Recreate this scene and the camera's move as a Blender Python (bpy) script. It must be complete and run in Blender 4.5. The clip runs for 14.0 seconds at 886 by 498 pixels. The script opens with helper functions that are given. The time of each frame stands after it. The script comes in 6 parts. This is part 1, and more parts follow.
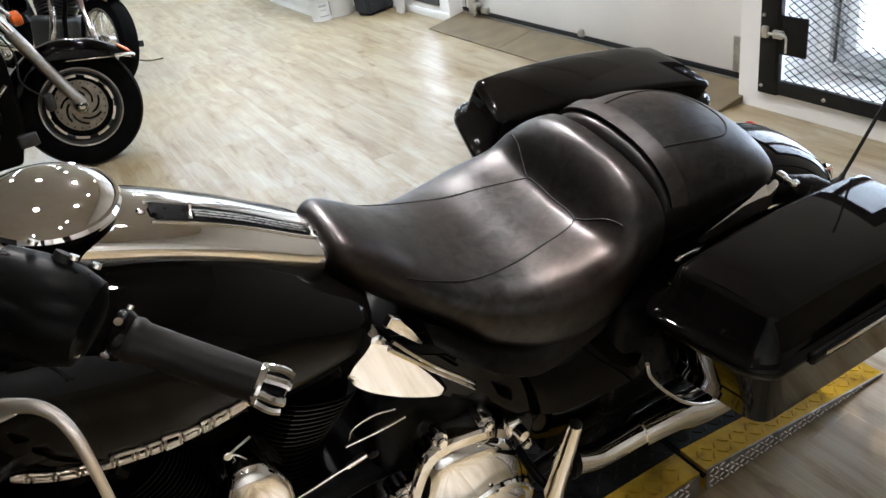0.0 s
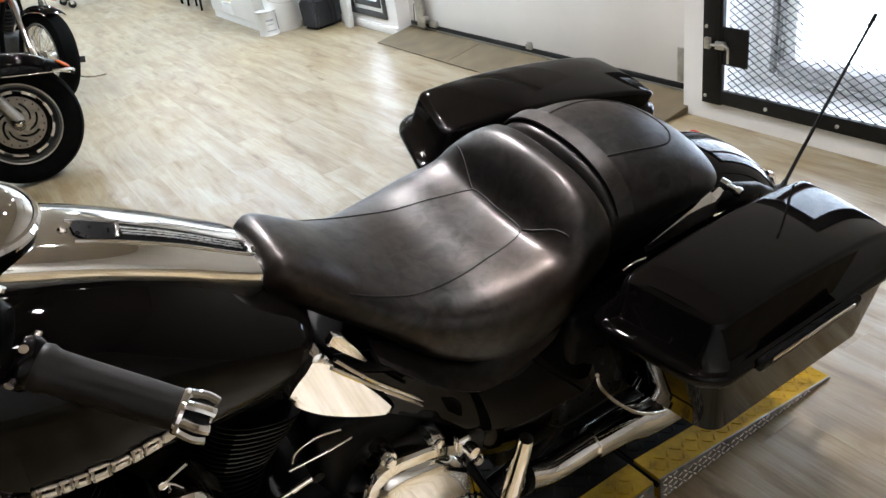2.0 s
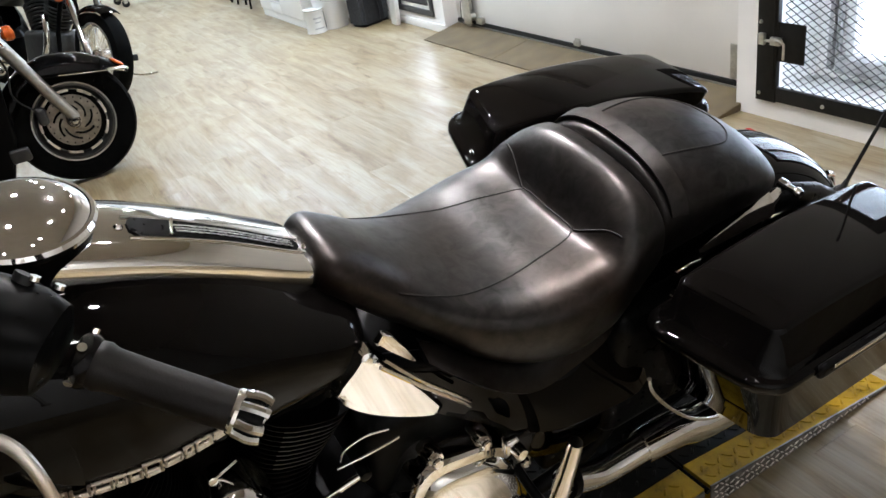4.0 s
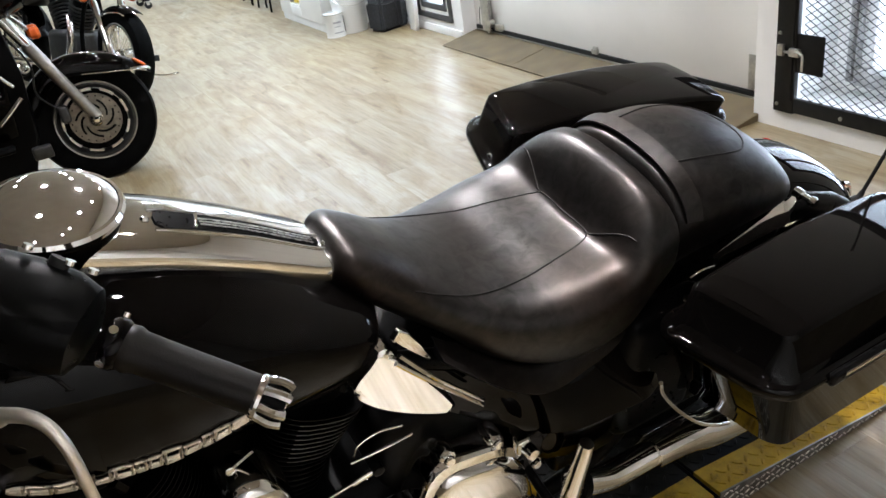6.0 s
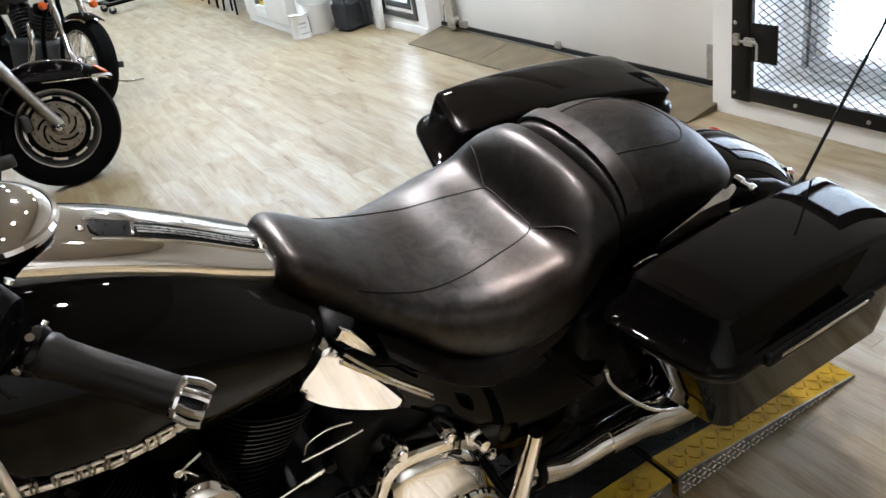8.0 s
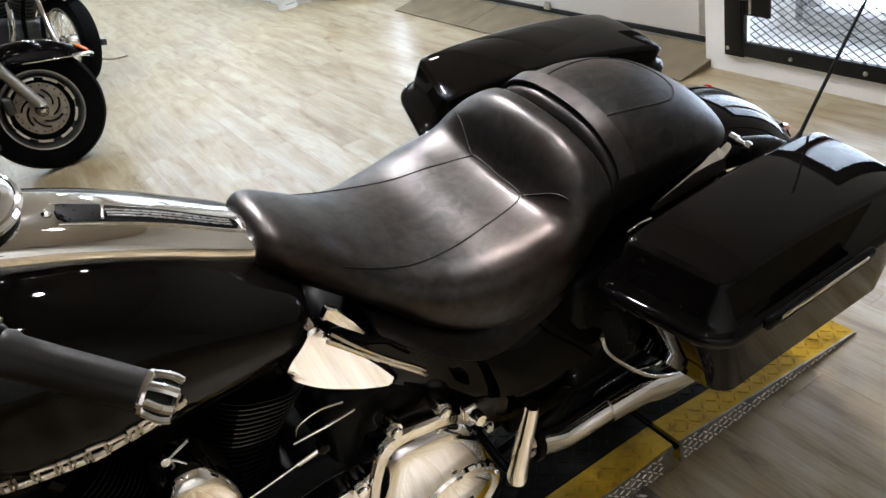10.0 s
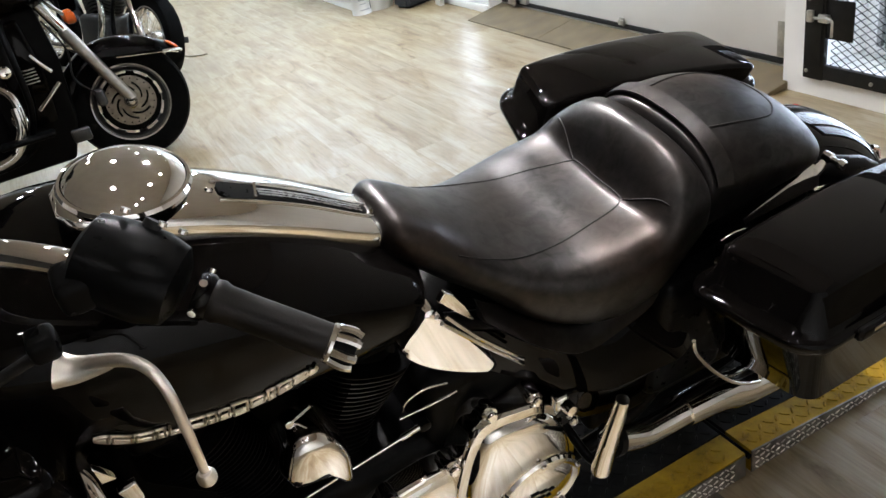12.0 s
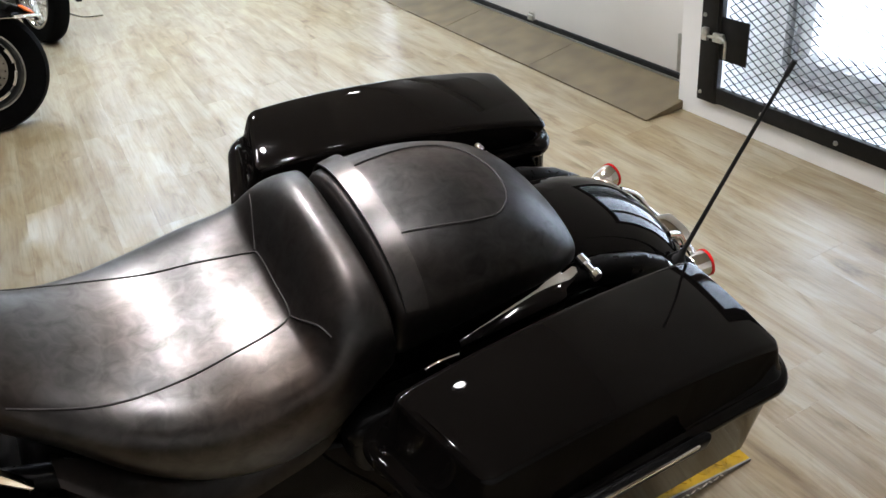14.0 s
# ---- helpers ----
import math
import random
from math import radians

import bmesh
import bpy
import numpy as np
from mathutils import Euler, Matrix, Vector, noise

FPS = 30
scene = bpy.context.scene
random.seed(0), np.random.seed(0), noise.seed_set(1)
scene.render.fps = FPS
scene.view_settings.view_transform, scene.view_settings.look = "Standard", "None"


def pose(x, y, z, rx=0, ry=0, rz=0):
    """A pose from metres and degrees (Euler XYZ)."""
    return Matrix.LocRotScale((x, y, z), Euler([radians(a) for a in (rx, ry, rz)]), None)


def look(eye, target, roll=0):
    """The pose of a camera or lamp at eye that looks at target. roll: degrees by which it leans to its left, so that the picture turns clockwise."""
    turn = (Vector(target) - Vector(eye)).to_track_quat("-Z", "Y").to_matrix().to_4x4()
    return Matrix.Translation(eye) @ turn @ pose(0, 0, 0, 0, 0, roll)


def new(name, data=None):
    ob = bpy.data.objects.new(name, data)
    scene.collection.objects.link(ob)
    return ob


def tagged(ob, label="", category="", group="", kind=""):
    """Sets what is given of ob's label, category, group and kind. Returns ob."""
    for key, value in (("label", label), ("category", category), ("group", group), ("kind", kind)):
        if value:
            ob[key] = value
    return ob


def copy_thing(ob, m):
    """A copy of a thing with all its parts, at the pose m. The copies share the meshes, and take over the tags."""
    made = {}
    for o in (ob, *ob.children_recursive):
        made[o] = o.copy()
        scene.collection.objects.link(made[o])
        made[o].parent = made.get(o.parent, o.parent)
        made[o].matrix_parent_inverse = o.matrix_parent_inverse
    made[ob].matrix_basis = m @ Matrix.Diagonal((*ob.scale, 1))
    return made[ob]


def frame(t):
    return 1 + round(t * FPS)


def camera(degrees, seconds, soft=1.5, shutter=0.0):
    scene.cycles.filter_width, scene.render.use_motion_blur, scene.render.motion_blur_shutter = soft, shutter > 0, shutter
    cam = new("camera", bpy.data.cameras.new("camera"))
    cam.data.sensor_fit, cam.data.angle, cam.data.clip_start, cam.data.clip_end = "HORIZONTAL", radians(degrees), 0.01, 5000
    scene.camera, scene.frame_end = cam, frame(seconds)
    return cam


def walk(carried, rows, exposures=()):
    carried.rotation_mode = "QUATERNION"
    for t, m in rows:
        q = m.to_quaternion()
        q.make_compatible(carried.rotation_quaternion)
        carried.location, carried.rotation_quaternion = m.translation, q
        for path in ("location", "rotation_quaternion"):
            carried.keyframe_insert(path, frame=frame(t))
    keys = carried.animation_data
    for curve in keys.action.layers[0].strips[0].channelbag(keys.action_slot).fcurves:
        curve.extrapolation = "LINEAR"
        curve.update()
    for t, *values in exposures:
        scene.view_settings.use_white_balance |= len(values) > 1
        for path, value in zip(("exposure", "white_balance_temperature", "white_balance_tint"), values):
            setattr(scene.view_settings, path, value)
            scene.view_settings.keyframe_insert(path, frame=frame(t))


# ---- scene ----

# camera and its walk
cam = camera(58.6, 14.0)
PATH = [
    (0, (-0.269, -1.03, 1.473), (0.474, 0.541, 0.484), -10.0),
    (0.5, (-0.241, -1.037, 1.476), (0.629, 0.492, 0.525), -9.1),
    (1, (-0.234, -1.017, 1.467), (0.633, 0.513, 0.516), -9.6),
    (1.5, (-0.232, -1.016, 1.452), (0.65, 0.505, 0.5), -8.1),
    (2, (-0.243, -1.017, 1.456), (0.607, 0.508, 0.48), -9.3),
    (2.5, (-0.245, -1.024, 1.454), (0.595, 0.482, 0.441), -9.7),
    (3, (-0.246, -0.998, 1.453), (0.523, 0.559, 0.461), -10.4),
    (3.2, (-0.248, -0.994, 1.46), (0.504, 0.596, 0.507), -11.2),
    (5.3, (-0.24, -1.014, 1.443), (0.53, 0.542, 0.45), -9.1),
    (5.5, (-0.247, -1.009, 1.45), (0.502, 0.572, 0.481), -9.4),
    (6, (-0.26, -1.016, 1.456), (0.473, 0.586, 0.509), -9.7),
    (6.5, (-0.235, -1.041, 1.457), (0.556, 0.538, 0.517), -11.1),
    (7, (-0.23, -1.047, 1.448), (0.563, 0.52, 0.492), -10.8),
    (7.5, (-0.218, -1.05, 1.447), (0.563, 0.508, 0.467), -11.4),
    (8, (-0.219, -1.061, 1.457), (0.554, 0.513, 0.496), -10.9),
    (8.2, (-0.225, -1.064, 1.462), (0.563, 0.512, 0.516), -10.4),
    (10.5, (-0.183, -1.033, 1.437), (0.555, 0.506, 0.395), -13.6),
    (11, (-0.229, -1.04, 1.447), (0.49, 0.543, 0.459), -11.3),
    (11.5, (-0.265, -1.039, 1.454), (0.39, 0.55, 0.431), -10.5),
    (12, (-0.309, -1.059, 1.475), (0.347, 0.552, 0.488), -11.8),
    (12.3, (-0.337, -1.077, 1.457), (0.398, 0.495, 0.463), -10.8),
    (12.5, (-0.333, -1.078, 1.457), (0.47, 0.452, 0.45), -8.6),
    (12.7, (-0.284, -1.062, 1.45), (0.521, 0.469, 0.445), -10.2),
    (13, (-0.127, -1.04, 1.473), (0.638, 0.54, 0.516), -6.2),
    (13.3, (0.031, -1.023, 1.484), (0.723, 0.56, 0.475), -7.1),
    (13.5, (0.098, -1.031, 1.49), (0.781, 0.565, 0.498), -7.4),
    (13.8, (0.194, -1.005, 1.466), (0.921, 0.533, 0.414), -7.0),
    (14, (0.281, -0.944, 1.445), (0.978, 0.591, 0.369), -7.4),
]
walk(cam, [(t, look(eye, target, roll)) for t, eye, target, roll in PATH])

# ---- light ----
world = bpy.data.worlds.new("world")
scene.world = world
world.use_nodes = True
wn = world.node_tree
sky = wn.nodes.new("ShaderNodeTexSky")
sky.sky_type = "NISHITA"
sky.sun_disc = False
sky.sun_elevation = radians(35)
sky.sun_rotation = radians(120)
wn.nodes["Background"].inputs["Strength"].default_value = 0.12
wn.links.new(sky.outputs[0], wn.nodes["Background"].inputs["Color"])
scene.view_settings.exposure = 1.03
scene.view_settings.use_white_balance = True
scene.view_settings.white_balance_temperature = 6250
scene.view_settings.white_balance_tint = 13


# ---- materials ----
def nodes_of(name):
    m = bpy.data.materials.new(name)
    m.use_nodes = True
    nt = m.node_tree
    return m, nt, nt.nodes["Principled BSDF"]


def node(nt, kind, **kw):
    n = nt.nodes.new(kind)
    for k, v in kw.items():
        n.inputs[k].default_value = v
    return n


def ramp(nt, fac, stops):
    r = nt.nodes.new("ShaderNodeValToRGB")
    el = r.color_ramp.elements
    while len(el) < len(stops):
        el.new(0.5)
    for e, (p, c) in zip(el, stops):
        e.position = p
        e.color = (*c, 1) if len(c) == 3 else c
    nt.links.new(fac, r.inputs[0])
    return r


def coords(nt, scale=(1, 1, 1), rand=False):
    tc = nt.nodes.new("ShaderNodeTexCoord")
    mp = nt.nodes.new("ShaderNodeMapping")
    mp.inputs["Scale"].default_value = scale
    nt.links.new(tc.outputs["Object"], mp.inputs["Vector"])
    if rand:
        oi = nt.nodes.new("ShaderNodeObjectInfo")
        mul = nt.nodes.new("ShaderNodeVectorMath")
        mul.operation = "SCALE"
        mul.inputs[0].default_value = (37.0, 91.0, 53.0)
        nt.links.new(oi.outputs["Random"], mul.inputs["Scale"])
        nt.links.new(mul.outputs[0], mp.inputs["Location"])
        return mp, oi
    return mp


def bumped(nt, b, height, strength=0.2, distance=0.002):
    bp = node(nt, "ShaderNodeBump", Strength=strength, Distance=distance)
    nt.links.new(height, bp.inputs["Height"])
    nt.links.new(bp.outputs[0], b.inputs["Normal"])


def simple(name, color, rough=0.5, metal=0.0, vary=0.15, scale=20.0, bump=0.0, coat=0.0, rvary=0.1, spec=0.5, fine=0.0):
    """A surface with blotches and a fine grain over one base colour."""
    m, nt, b = nodes_of(name)
    mp = coords(nt)
    n1 = node(nt, "ShaderNodeTexNoise", Scale=scale, Detail=6.0)
    nt.links.new(mp.outputs[0], n1.inputs["Vector"])
    lo = tuple(max(0, c * (1 - vary)) for c in color)
    hi = tuple(min(1, c * (1 + vary)) for c in color)
    r = ramp(nt, n1.outputs["Fac"], [(0.3, lo), (0.7, hi)])
    nt.links.new(r.outputs[0], b.inputs["Base Color"])
    n2 = node(nt, "ShaderNodeTexNoise", Scale=scale * 4, Detail=4.0)
    nt.links.new(mp.outputs[0], n2.inputs["Vector"])
    mr = node(nt, "ShaderNodeMapRange")
    mr.inputs["To Min"].default_value = max(0.02, rough - rvary)
    mr.inputs["To Max"].default_value = min(1, rough + rvary)
    nt.links.new(n2.outputs["Fac"], mr.inputs["Value"])
    nt.links.new(mr.outputs[0], b.inputs["Roughness"])
    b.inputs["Metallic"].default_value = metal
    b.inputs["Specular IOR Level"].default_value = spec
    if coat:
        b.inputs["Coat Weight"].default_value = coat
        b.inputs["Coat Roughness"].default_value = 0.02
    if bump:
        n3 = node(nt, "ShaderNodeTexNoise", Scale=fine or scale * 12, Detail=5.0)
        nt.links.new(mp.outputs[0], n3.inputs["Vector"])
        bumped(nt, b, n3.outputs["Fac"], bump)
    return m


def make_leather(name, lo, hi, brown, spec):
    """Worn black hide: brown rubbed patches, uneven polish, creases and pores."""
    m, nt, b = nodes_of(name)
    mp = coords(nt)
    n1 = node(nt, "ShaderNodeTexNoise", Scale=5.5, Detail=2.0, Roughness=0.5)
    nt.links.new(mp.outputs[0], n1.inputs["Vector"])
    r = ramp(nt, n1.outputs["Fac"], [(0.34, (0.0020, 0.0018, 0.0017)), (0.56, (0.0032, 0.0024, 0.0020)), (0.80, brown)])
    nt.links.new(r.outputs[0], b.inputs["Base Color"])
    tint = ramp(nt, n1.outputs["Fac"], [(0.38, (1.0, 0.98, 0.96)), (0.66, (1.0, 0.82, 0.71))])
    nt.links.new(tint.outputs[0], b.inputs["Specular Tint"])
    n2 = node(nt, "ShaderNodeTexNoise", Scale=15.0, Detail=3.0, Roughness=0.5)
    nt.links.new(mp.outputs[0], n2.inputs["Vector"])
    mr = node(nt, "ShaderNodeMapRange")
    mr.inputs["From Min"].default_value = 0.3
    mr.inputs["From Max"].default_value = 0.7
    mr.inputs["To Min"].default_value = lo
    mr.inputs["To Max"].default_value = hi
    nt.links.new(n2.outputs["Fac"], mr.inputs["Value"])
    nt.links.new(mr.outputs[0], b.inputs["Roughness"])
    # creases over pores
    n3 = node(nt, "ShaderNodeTexNoise", Scale=24.0, Detail=2.5, Roughness=0.5)
    nt.links.new(mp.outputs[0], n3.inputs["Vector"])
    bumped(nt, b, n3.outputs["Fac"], 0.09, 0.004)
    n4 = node(nt, "ShaderNodeTexNoise", Scale=38.0, Detail=4.0, Roughness=0.6, Distortion=0.8)
    nt.links.new(mp.outputs[0], n4.inputs["Vector"])
    sp = node(nt, "ShaderNodeMapRange")
    sp.inputs["From Min"].default_value = 0.3
    sp.inputs["From Max"].default_value = 0.7
    sp.inputs["To Min"].default_value = spec * 0.62
    sp.inputs["To Max"].default_value = spec * 1.35
    nt.links.new(n4.outputs["Fac"], sp.inputs["Value"])
    nt.links.new(sp.outputs[0], b.inputs["Specular IOR Level"])
    return m


def make_plank():
    """Pale oak-look vinyl: each plank its own tone, long grain along y."""
    m, nt, b = nodes_of("oak_vinyl")
    mp, oi = coords(nt, (5.5, 0.42, 1.0), True)
    n1 = node(nt, "ShaderNodeTexNoise", Scale=2.2, Detail=4.0, Roughness=0.5, Distortion=0.5)
    nt.links.new(mp.outputs[0], n1.inputs["Vector"])
    base = ramp(nt, n1.outputs["Fac"], [(0.28, (0.205, 0.155, 0.092)), (0.5, (0.290, 0.242, 0.168)), (0.72, (0.345, 0.305, 0.232))])
    mp2, oi2 = coords(nt, (60.0, 3.0, 1.0), True)
    n2 = node(nt, "ShaderNodeTexNoise", Scale=2.0, Detail=5.0)
    nt.links.new(mp2.outputs[0], n2.inputs["Vector"])
    fine = ramp(nt, n2.outputs["Fac"], [(0.3, (0.80, 0.77, 0.73)), (0.5, (0.98, 0.975, 0.97)), (0.7, (1.06, 1.06, 1.06))])
    tone = ramp(nt, oi.outputs["Random"], [(0.0, (0.95, 0.94, 0.92)), (0.5, (0.99, 0.985, 0.97)), (1.0, (1.01, 1.01, 1.01))])
    m1 = nt.nodes.new("ShaderNodeMix")
    m1.data_type, m1.blend_type = "RGBA", "MULTIPLY"
    m1.inputs["Factor"].default_value = 1.0
    nt.links.new(base.outputs[0], m1.inputs[6])
    nt.links.new(fine.outputs[0], m1.inputs[7])
    m2 = nt.nodes.new("ShaderNodeMix")
    m2.data_type, m2.blend_type = "RGBA", "MULTIPLY"
    m2.inputs["Factor"].default_value = 1.0
    nt.links.new(m1.outputs[2], m2.inputs[6])
    nt.links.new(tone.outputs[0], m2.inputs[7])
    # scuffs: broad greyish and tan patches
    geo = nt.nodes.new("ShaderNodeNewGeometry")
    n4 = node(nt, "ShaderNodeTexNoise", Scale=1.7, Detail=5.0, Roughness=0.6)
    nt.links.new(geo.outputs["Position"], n4.inputs["Vector"])
    patch = ramp(nt, n4.outputs["Fac"], [(0.30, (0.86, 0.80, 0.62)), (0.5, (1.0, 1.0, 0.97)), (0.70, (0.98, 1.02, 1.08))])
    m3 = nt.nodes.new("ShaderNodeMix")
    m3.data_type, m3.blend_type = "RGBA", "MULTIPLY"
    m3.inputs["Factor"].default_value = 1.0
    nt.links.new(m2.outputs[2], m3.inputs[6])
    nt.links.new(patch.outputs[0], m3.inputs[7])
    # knots: brown clouds drawn out along the plank
    mp5, oi5 = coords(nt, (7.0, 2.0, 1.0), True)
    n5 = node(nt, "ShaderNodeTexNoise", Scale=1.0, Detail=5.0, Roughness=0.6, Distortion=1.2)
    nt.links.new(mp5.outputs[0], n5.inputs["Vector"])
    knot = ramp(nt, n5.outputs["Fac"], [(0.27, (0.40, 0.31, 0.20)), (0.39, (0.79, 0.72, 0.60)), (0.54, (1.0, 1.0, 1.0))])
    m4 = nt.nodes.new("ShaderNodeMix")
    m4.data_type, m4.blend_type = "RGBA", "MULTIPLY"
    m4.inputs["Factor"].default_value = 1.0
    nt.links.new(m3.outputs[2], m4.inputs[6])
    nt.links.new(knot.outputs[0], m4.inputs[7])
    nt.links.new(m4.outputs[2], b.inputs["Base Color"])
    mr = node(nt, "ShaderNodeMapRange")
    mr.inputs["To Min"].default_value = 0.30
    mr.inputs["To Max"].default_value = 0.42
    nt.links.new(n4.outputs["Fac"], mr.inputs["Value"])
    nt.links.new(mr.outputs[0], b.inputs["Roughness"])
    bumped(nt, b, n2.outputs["Fac"], 0.15, 0.0006)
    return m


def make_glow(name, color, strength):
    m, nt, b = nodes_of(name)
    b.inputs["Base Color"].default_value = (0, 0, 0, 1)
    b.inputs["Emission Color"].default_value = (*color, 1)
    b.inputs["Emission Strength"].default_value = strength
    return m


def make_worn_yellow():
    """Yellow floor paint on steel tread plate, rubbed dark in places."""
    m, nt, b = nodes_of("yellow_paint")
    mp = coords(nt)
    n = node(nt, "ShaderNodeTexNoise", Scale=14.0, Detail=9.0, Roughness=0.7)
    nt.links.new(mp.outputs[0], n.inputs["Vector"])
    r = ramp(nt, n.outputs["Fac"], [(0.30, (0.05, 0.032, 0.006)), (0.46, (0.30, 0.175, 0.003)), (0.72, (0.44, 0.27, 0.004))])
    nt.links.new(r.outputs[0], b.inputs["Base Color"])
    b.inputs["Roughness"].default_value = 0.7
    b.inputs["Specular IOR Level"].default_value = 0.2
    bumped(nt, b, n.outputs["Fac"], 0.15)
    return m


BLACK = simple("gloss_black_paint", (0.0014, 0.0012, 0.0011), 0.022, 0, 0.2, 6, 0, 0, 0.012, 0.10)
CHROME = simple("chrome", (0.80, 0.79, 0.77), 0.045, 1.0, 0.03, 8, 0, 0, 0.02)
DULL_CHROME = simple("brushed_metal", (0.55, 0.54, 0.52), 0.28, 1.0, 0.12, 30, 0.05)
LEATHER = make_leather("polished_worn_leather", 0.31, 0.40, (0.009, 0.005, 0.0032), 0.32)
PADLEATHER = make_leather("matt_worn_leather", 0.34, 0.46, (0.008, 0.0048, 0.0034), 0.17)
GRIP = simple("black_grip_rubber", (0.0065, 0.0050, 0.0040), 0.38, 0, 0.25, 30, 0.08, spec=0.18)
SATINALLOY = simple("polished_lever_alloy", (0.86, 0.81, 0.74), 0.40, 1.0, 0.08, 30)
BADGE = simple("worn_badge_metal", (0.42, 0.37, 0.30), 0.3, 1.0, 0.2, 60)
SEAM = simple("dark_brown_thread", (0.004, 0.003, 0.0025), 0.6, spec=0.15)
RUBBER = simple("black_rubber", (0.008, 0.008, 0.008), 0.55, 0, 0.3, 40, 0.1, 0, 0.12, spec=0.3)
TYRE = simple("tyre_rubber", (0.0022, 0.0022, 0.0022), 0.7, 0, 0.35, 25, 0.15, spec=0.04)
SATIN = simple("satin_black_metal", (0.003, 0.003, 0.003), 0.3, 0.0, 0.3, 18, 0.05, spec=0.05)
ENGINE = simple("black_engine_paint", (0.0018, 0.0018, 0.0018), 0.40, 0.0, 0.3, 40, 0.15, spec=0.06)
FINEDGE = simple("machined_fin_edge", (0.09, 0.087, 0.08), 0.45, 0.85)
ALLOY = simple("cast_alloy", (0.42, 0.40, 0.37), 0.33, 1.0, 0.15, 40, 0.1)
DARKALLOY = simple("dark_rim_alloy", (0.05, 0.05, 0.048), 0.35, 0.6, 0.2, 30)
DISC = simple("brake_disc_steel", (0.27, 0.24, 0.20), 0.45, 0.8, 0.25, 40, 0.1)
PLANK = make_plank()
WHITE = simple("white_wall_paint", (0.86, 0.85, 0.83), 0.55, 0, 0.04, 3, 0.05, fine=180.0)
DOORWHITE = simple("door_white_paint", (0.85, 0.835, 0.80), 0.42, 0, 0.035, 2.2, 0.06, fine=240.0)
DARKWALL = simple("dark_reflected_wall", (0.06, 0.056, 0.05), 0.7, 0, 0.1, 2)
CEIL = simple("ceiling_paint", (0.42, 0.37, 0.31), 0.8, 0, 0.05, 2)
YELLOW = make_worn_yellow()
PLATE = simple("steel_tread_plate", (0.20, 0.185, 0.16), 0.48, 0.85, 0.4, 30, 0.12, 0, 0.15)
LOZENGE = simple("worn_bright_steel", (0.72, 0.69, 0.63), 0.30, 0.95, 0.25, 60, 0.1)
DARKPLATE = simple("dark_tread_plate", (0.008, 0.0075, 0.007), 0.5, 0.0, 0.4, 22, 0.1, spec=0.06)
CAGE = simple("black_painted_steel", (0.006, 0.0055, 0.005), 0.5, 0.0, 0.4, 30, 0.15, spec=0.25)
ZINC = simple("zinc_hardware", (0.55, 0.54, 0.50), 0.35, 0.9, 0.15, 60)
RAMPWOOD = simple("worn_ramp_wood", (0.105, 0.076, 0.036), 0.65, 0, 0.3, 7, 0.2)
TIMBER = simple("brown_stained_wood", (0.16, 0.085, 0.045), 0.5, 0, 0.3, 12, 0.15)
SILL = simple("grey_weathered_sill", (0.38, 0.37, 0.36), 0.7, 0, 0.3, 10, 0.2)
PLASTIC = simple("white_plastic", (0.78, 0.78, 0.76), 0.38, 0, 0.04, 6)
BLUE = simple("blue_plastic", (0.02, 0.09, 0.55), 0.4)
FABRIC = simple("black_nylon", (0.016, 0.016, 0.018), 0.8, 0, 0.4, 60, 0.3)
GREYFAB = simple("grey_nylon", (0.05, 0.053, 0.058), 0.8, 0, 0.3, 60, 0.3)
AMBER = simple("amber_lens", (0.50, 0.085, 0.012), 0.15)
REDLENS = simple("red_lens", (0.5, 0.01, 0.012), 0.12)
YELLOWBOX = simple("yellow_card", (0.75, 0.55, 0.03), 0.5)
CARD = simple("brown_cardboard", (0.42, 0.28, 0.13), 0.75)
GREYPRINT = simple("grey_print", (0.42, 0.43, 0.44), 0.5)
DARKGREY = simple("charcoal_frame", (0.06, 0.06, 0.062), 0.5)
BULB = make_glow("lamp_glow", (1.0, 0.97, 0.92), 90.0)
DAY = make_glow("daylight_outside", (0.76, 0.88, 1.0), 6.0)


# ---- mesh tools ----
def finish(bm, smooth=True, angle=40):
    bmesh.ops.recalc_face_normals(bm, faces=bm.faces)
    for f in bm.faces:
        f.smooth = smooth
    if smooth:
        lim = radians(angle)
        for e in bm.edges:
            if len(e.link_faces) == 2 and e.calc_face_angle(0) > lim:
                e.smooth = False
    return bm


def as_object(name, bm, mat):
    me = bpy.data.meshes.new(name)
    bm.to_mesh(me)
    bm.free()
    me.materials.append(mat)
    return new(name, me)


def part(name, bm, mat, parent, label="", kind=""):
    ob = as_object(name, bm, mat)
    ob.parent = parent
    return tagged(ob, label=label, kind=kind)


def thing(name, at, label, category, group="", kind=""):
    ob = new(name)
    ob.empty_display_size = 0.1
    ob.matrix_world = at
    return tagged(ob, label, category, group, kind)


def solid(name, bm, mat, label, category, kind="", at=None, group=""):
    ob = as_object(name, bm, mat)
    if at is not None:
        ob.matrix_world = at
    return tagged(ob, label, category, group, kind)


def box(lo, hi, bevel=0.0, seg=2, bm=None):
    own = bm or bmesh.new()
    lo, hi = Vector(lo), Vector(hi)
    made = bmesh.ops.create_cube(own, size=1.0)["verts"]
    for v in made:
        v.co = Vector([lo[i] + (v.co[i] + 0.5) * (hi[i] - lo[i]) for i in range(3)])
    if bevel:
        es = list({e for v in made for e in v.link_edges})
        bmesh.ops.bevel(own, geom=es, offset=bevel, segments=seg, affect="EDGES", profile=0.5)
    return own if bm else finish(own, bevel > 0)


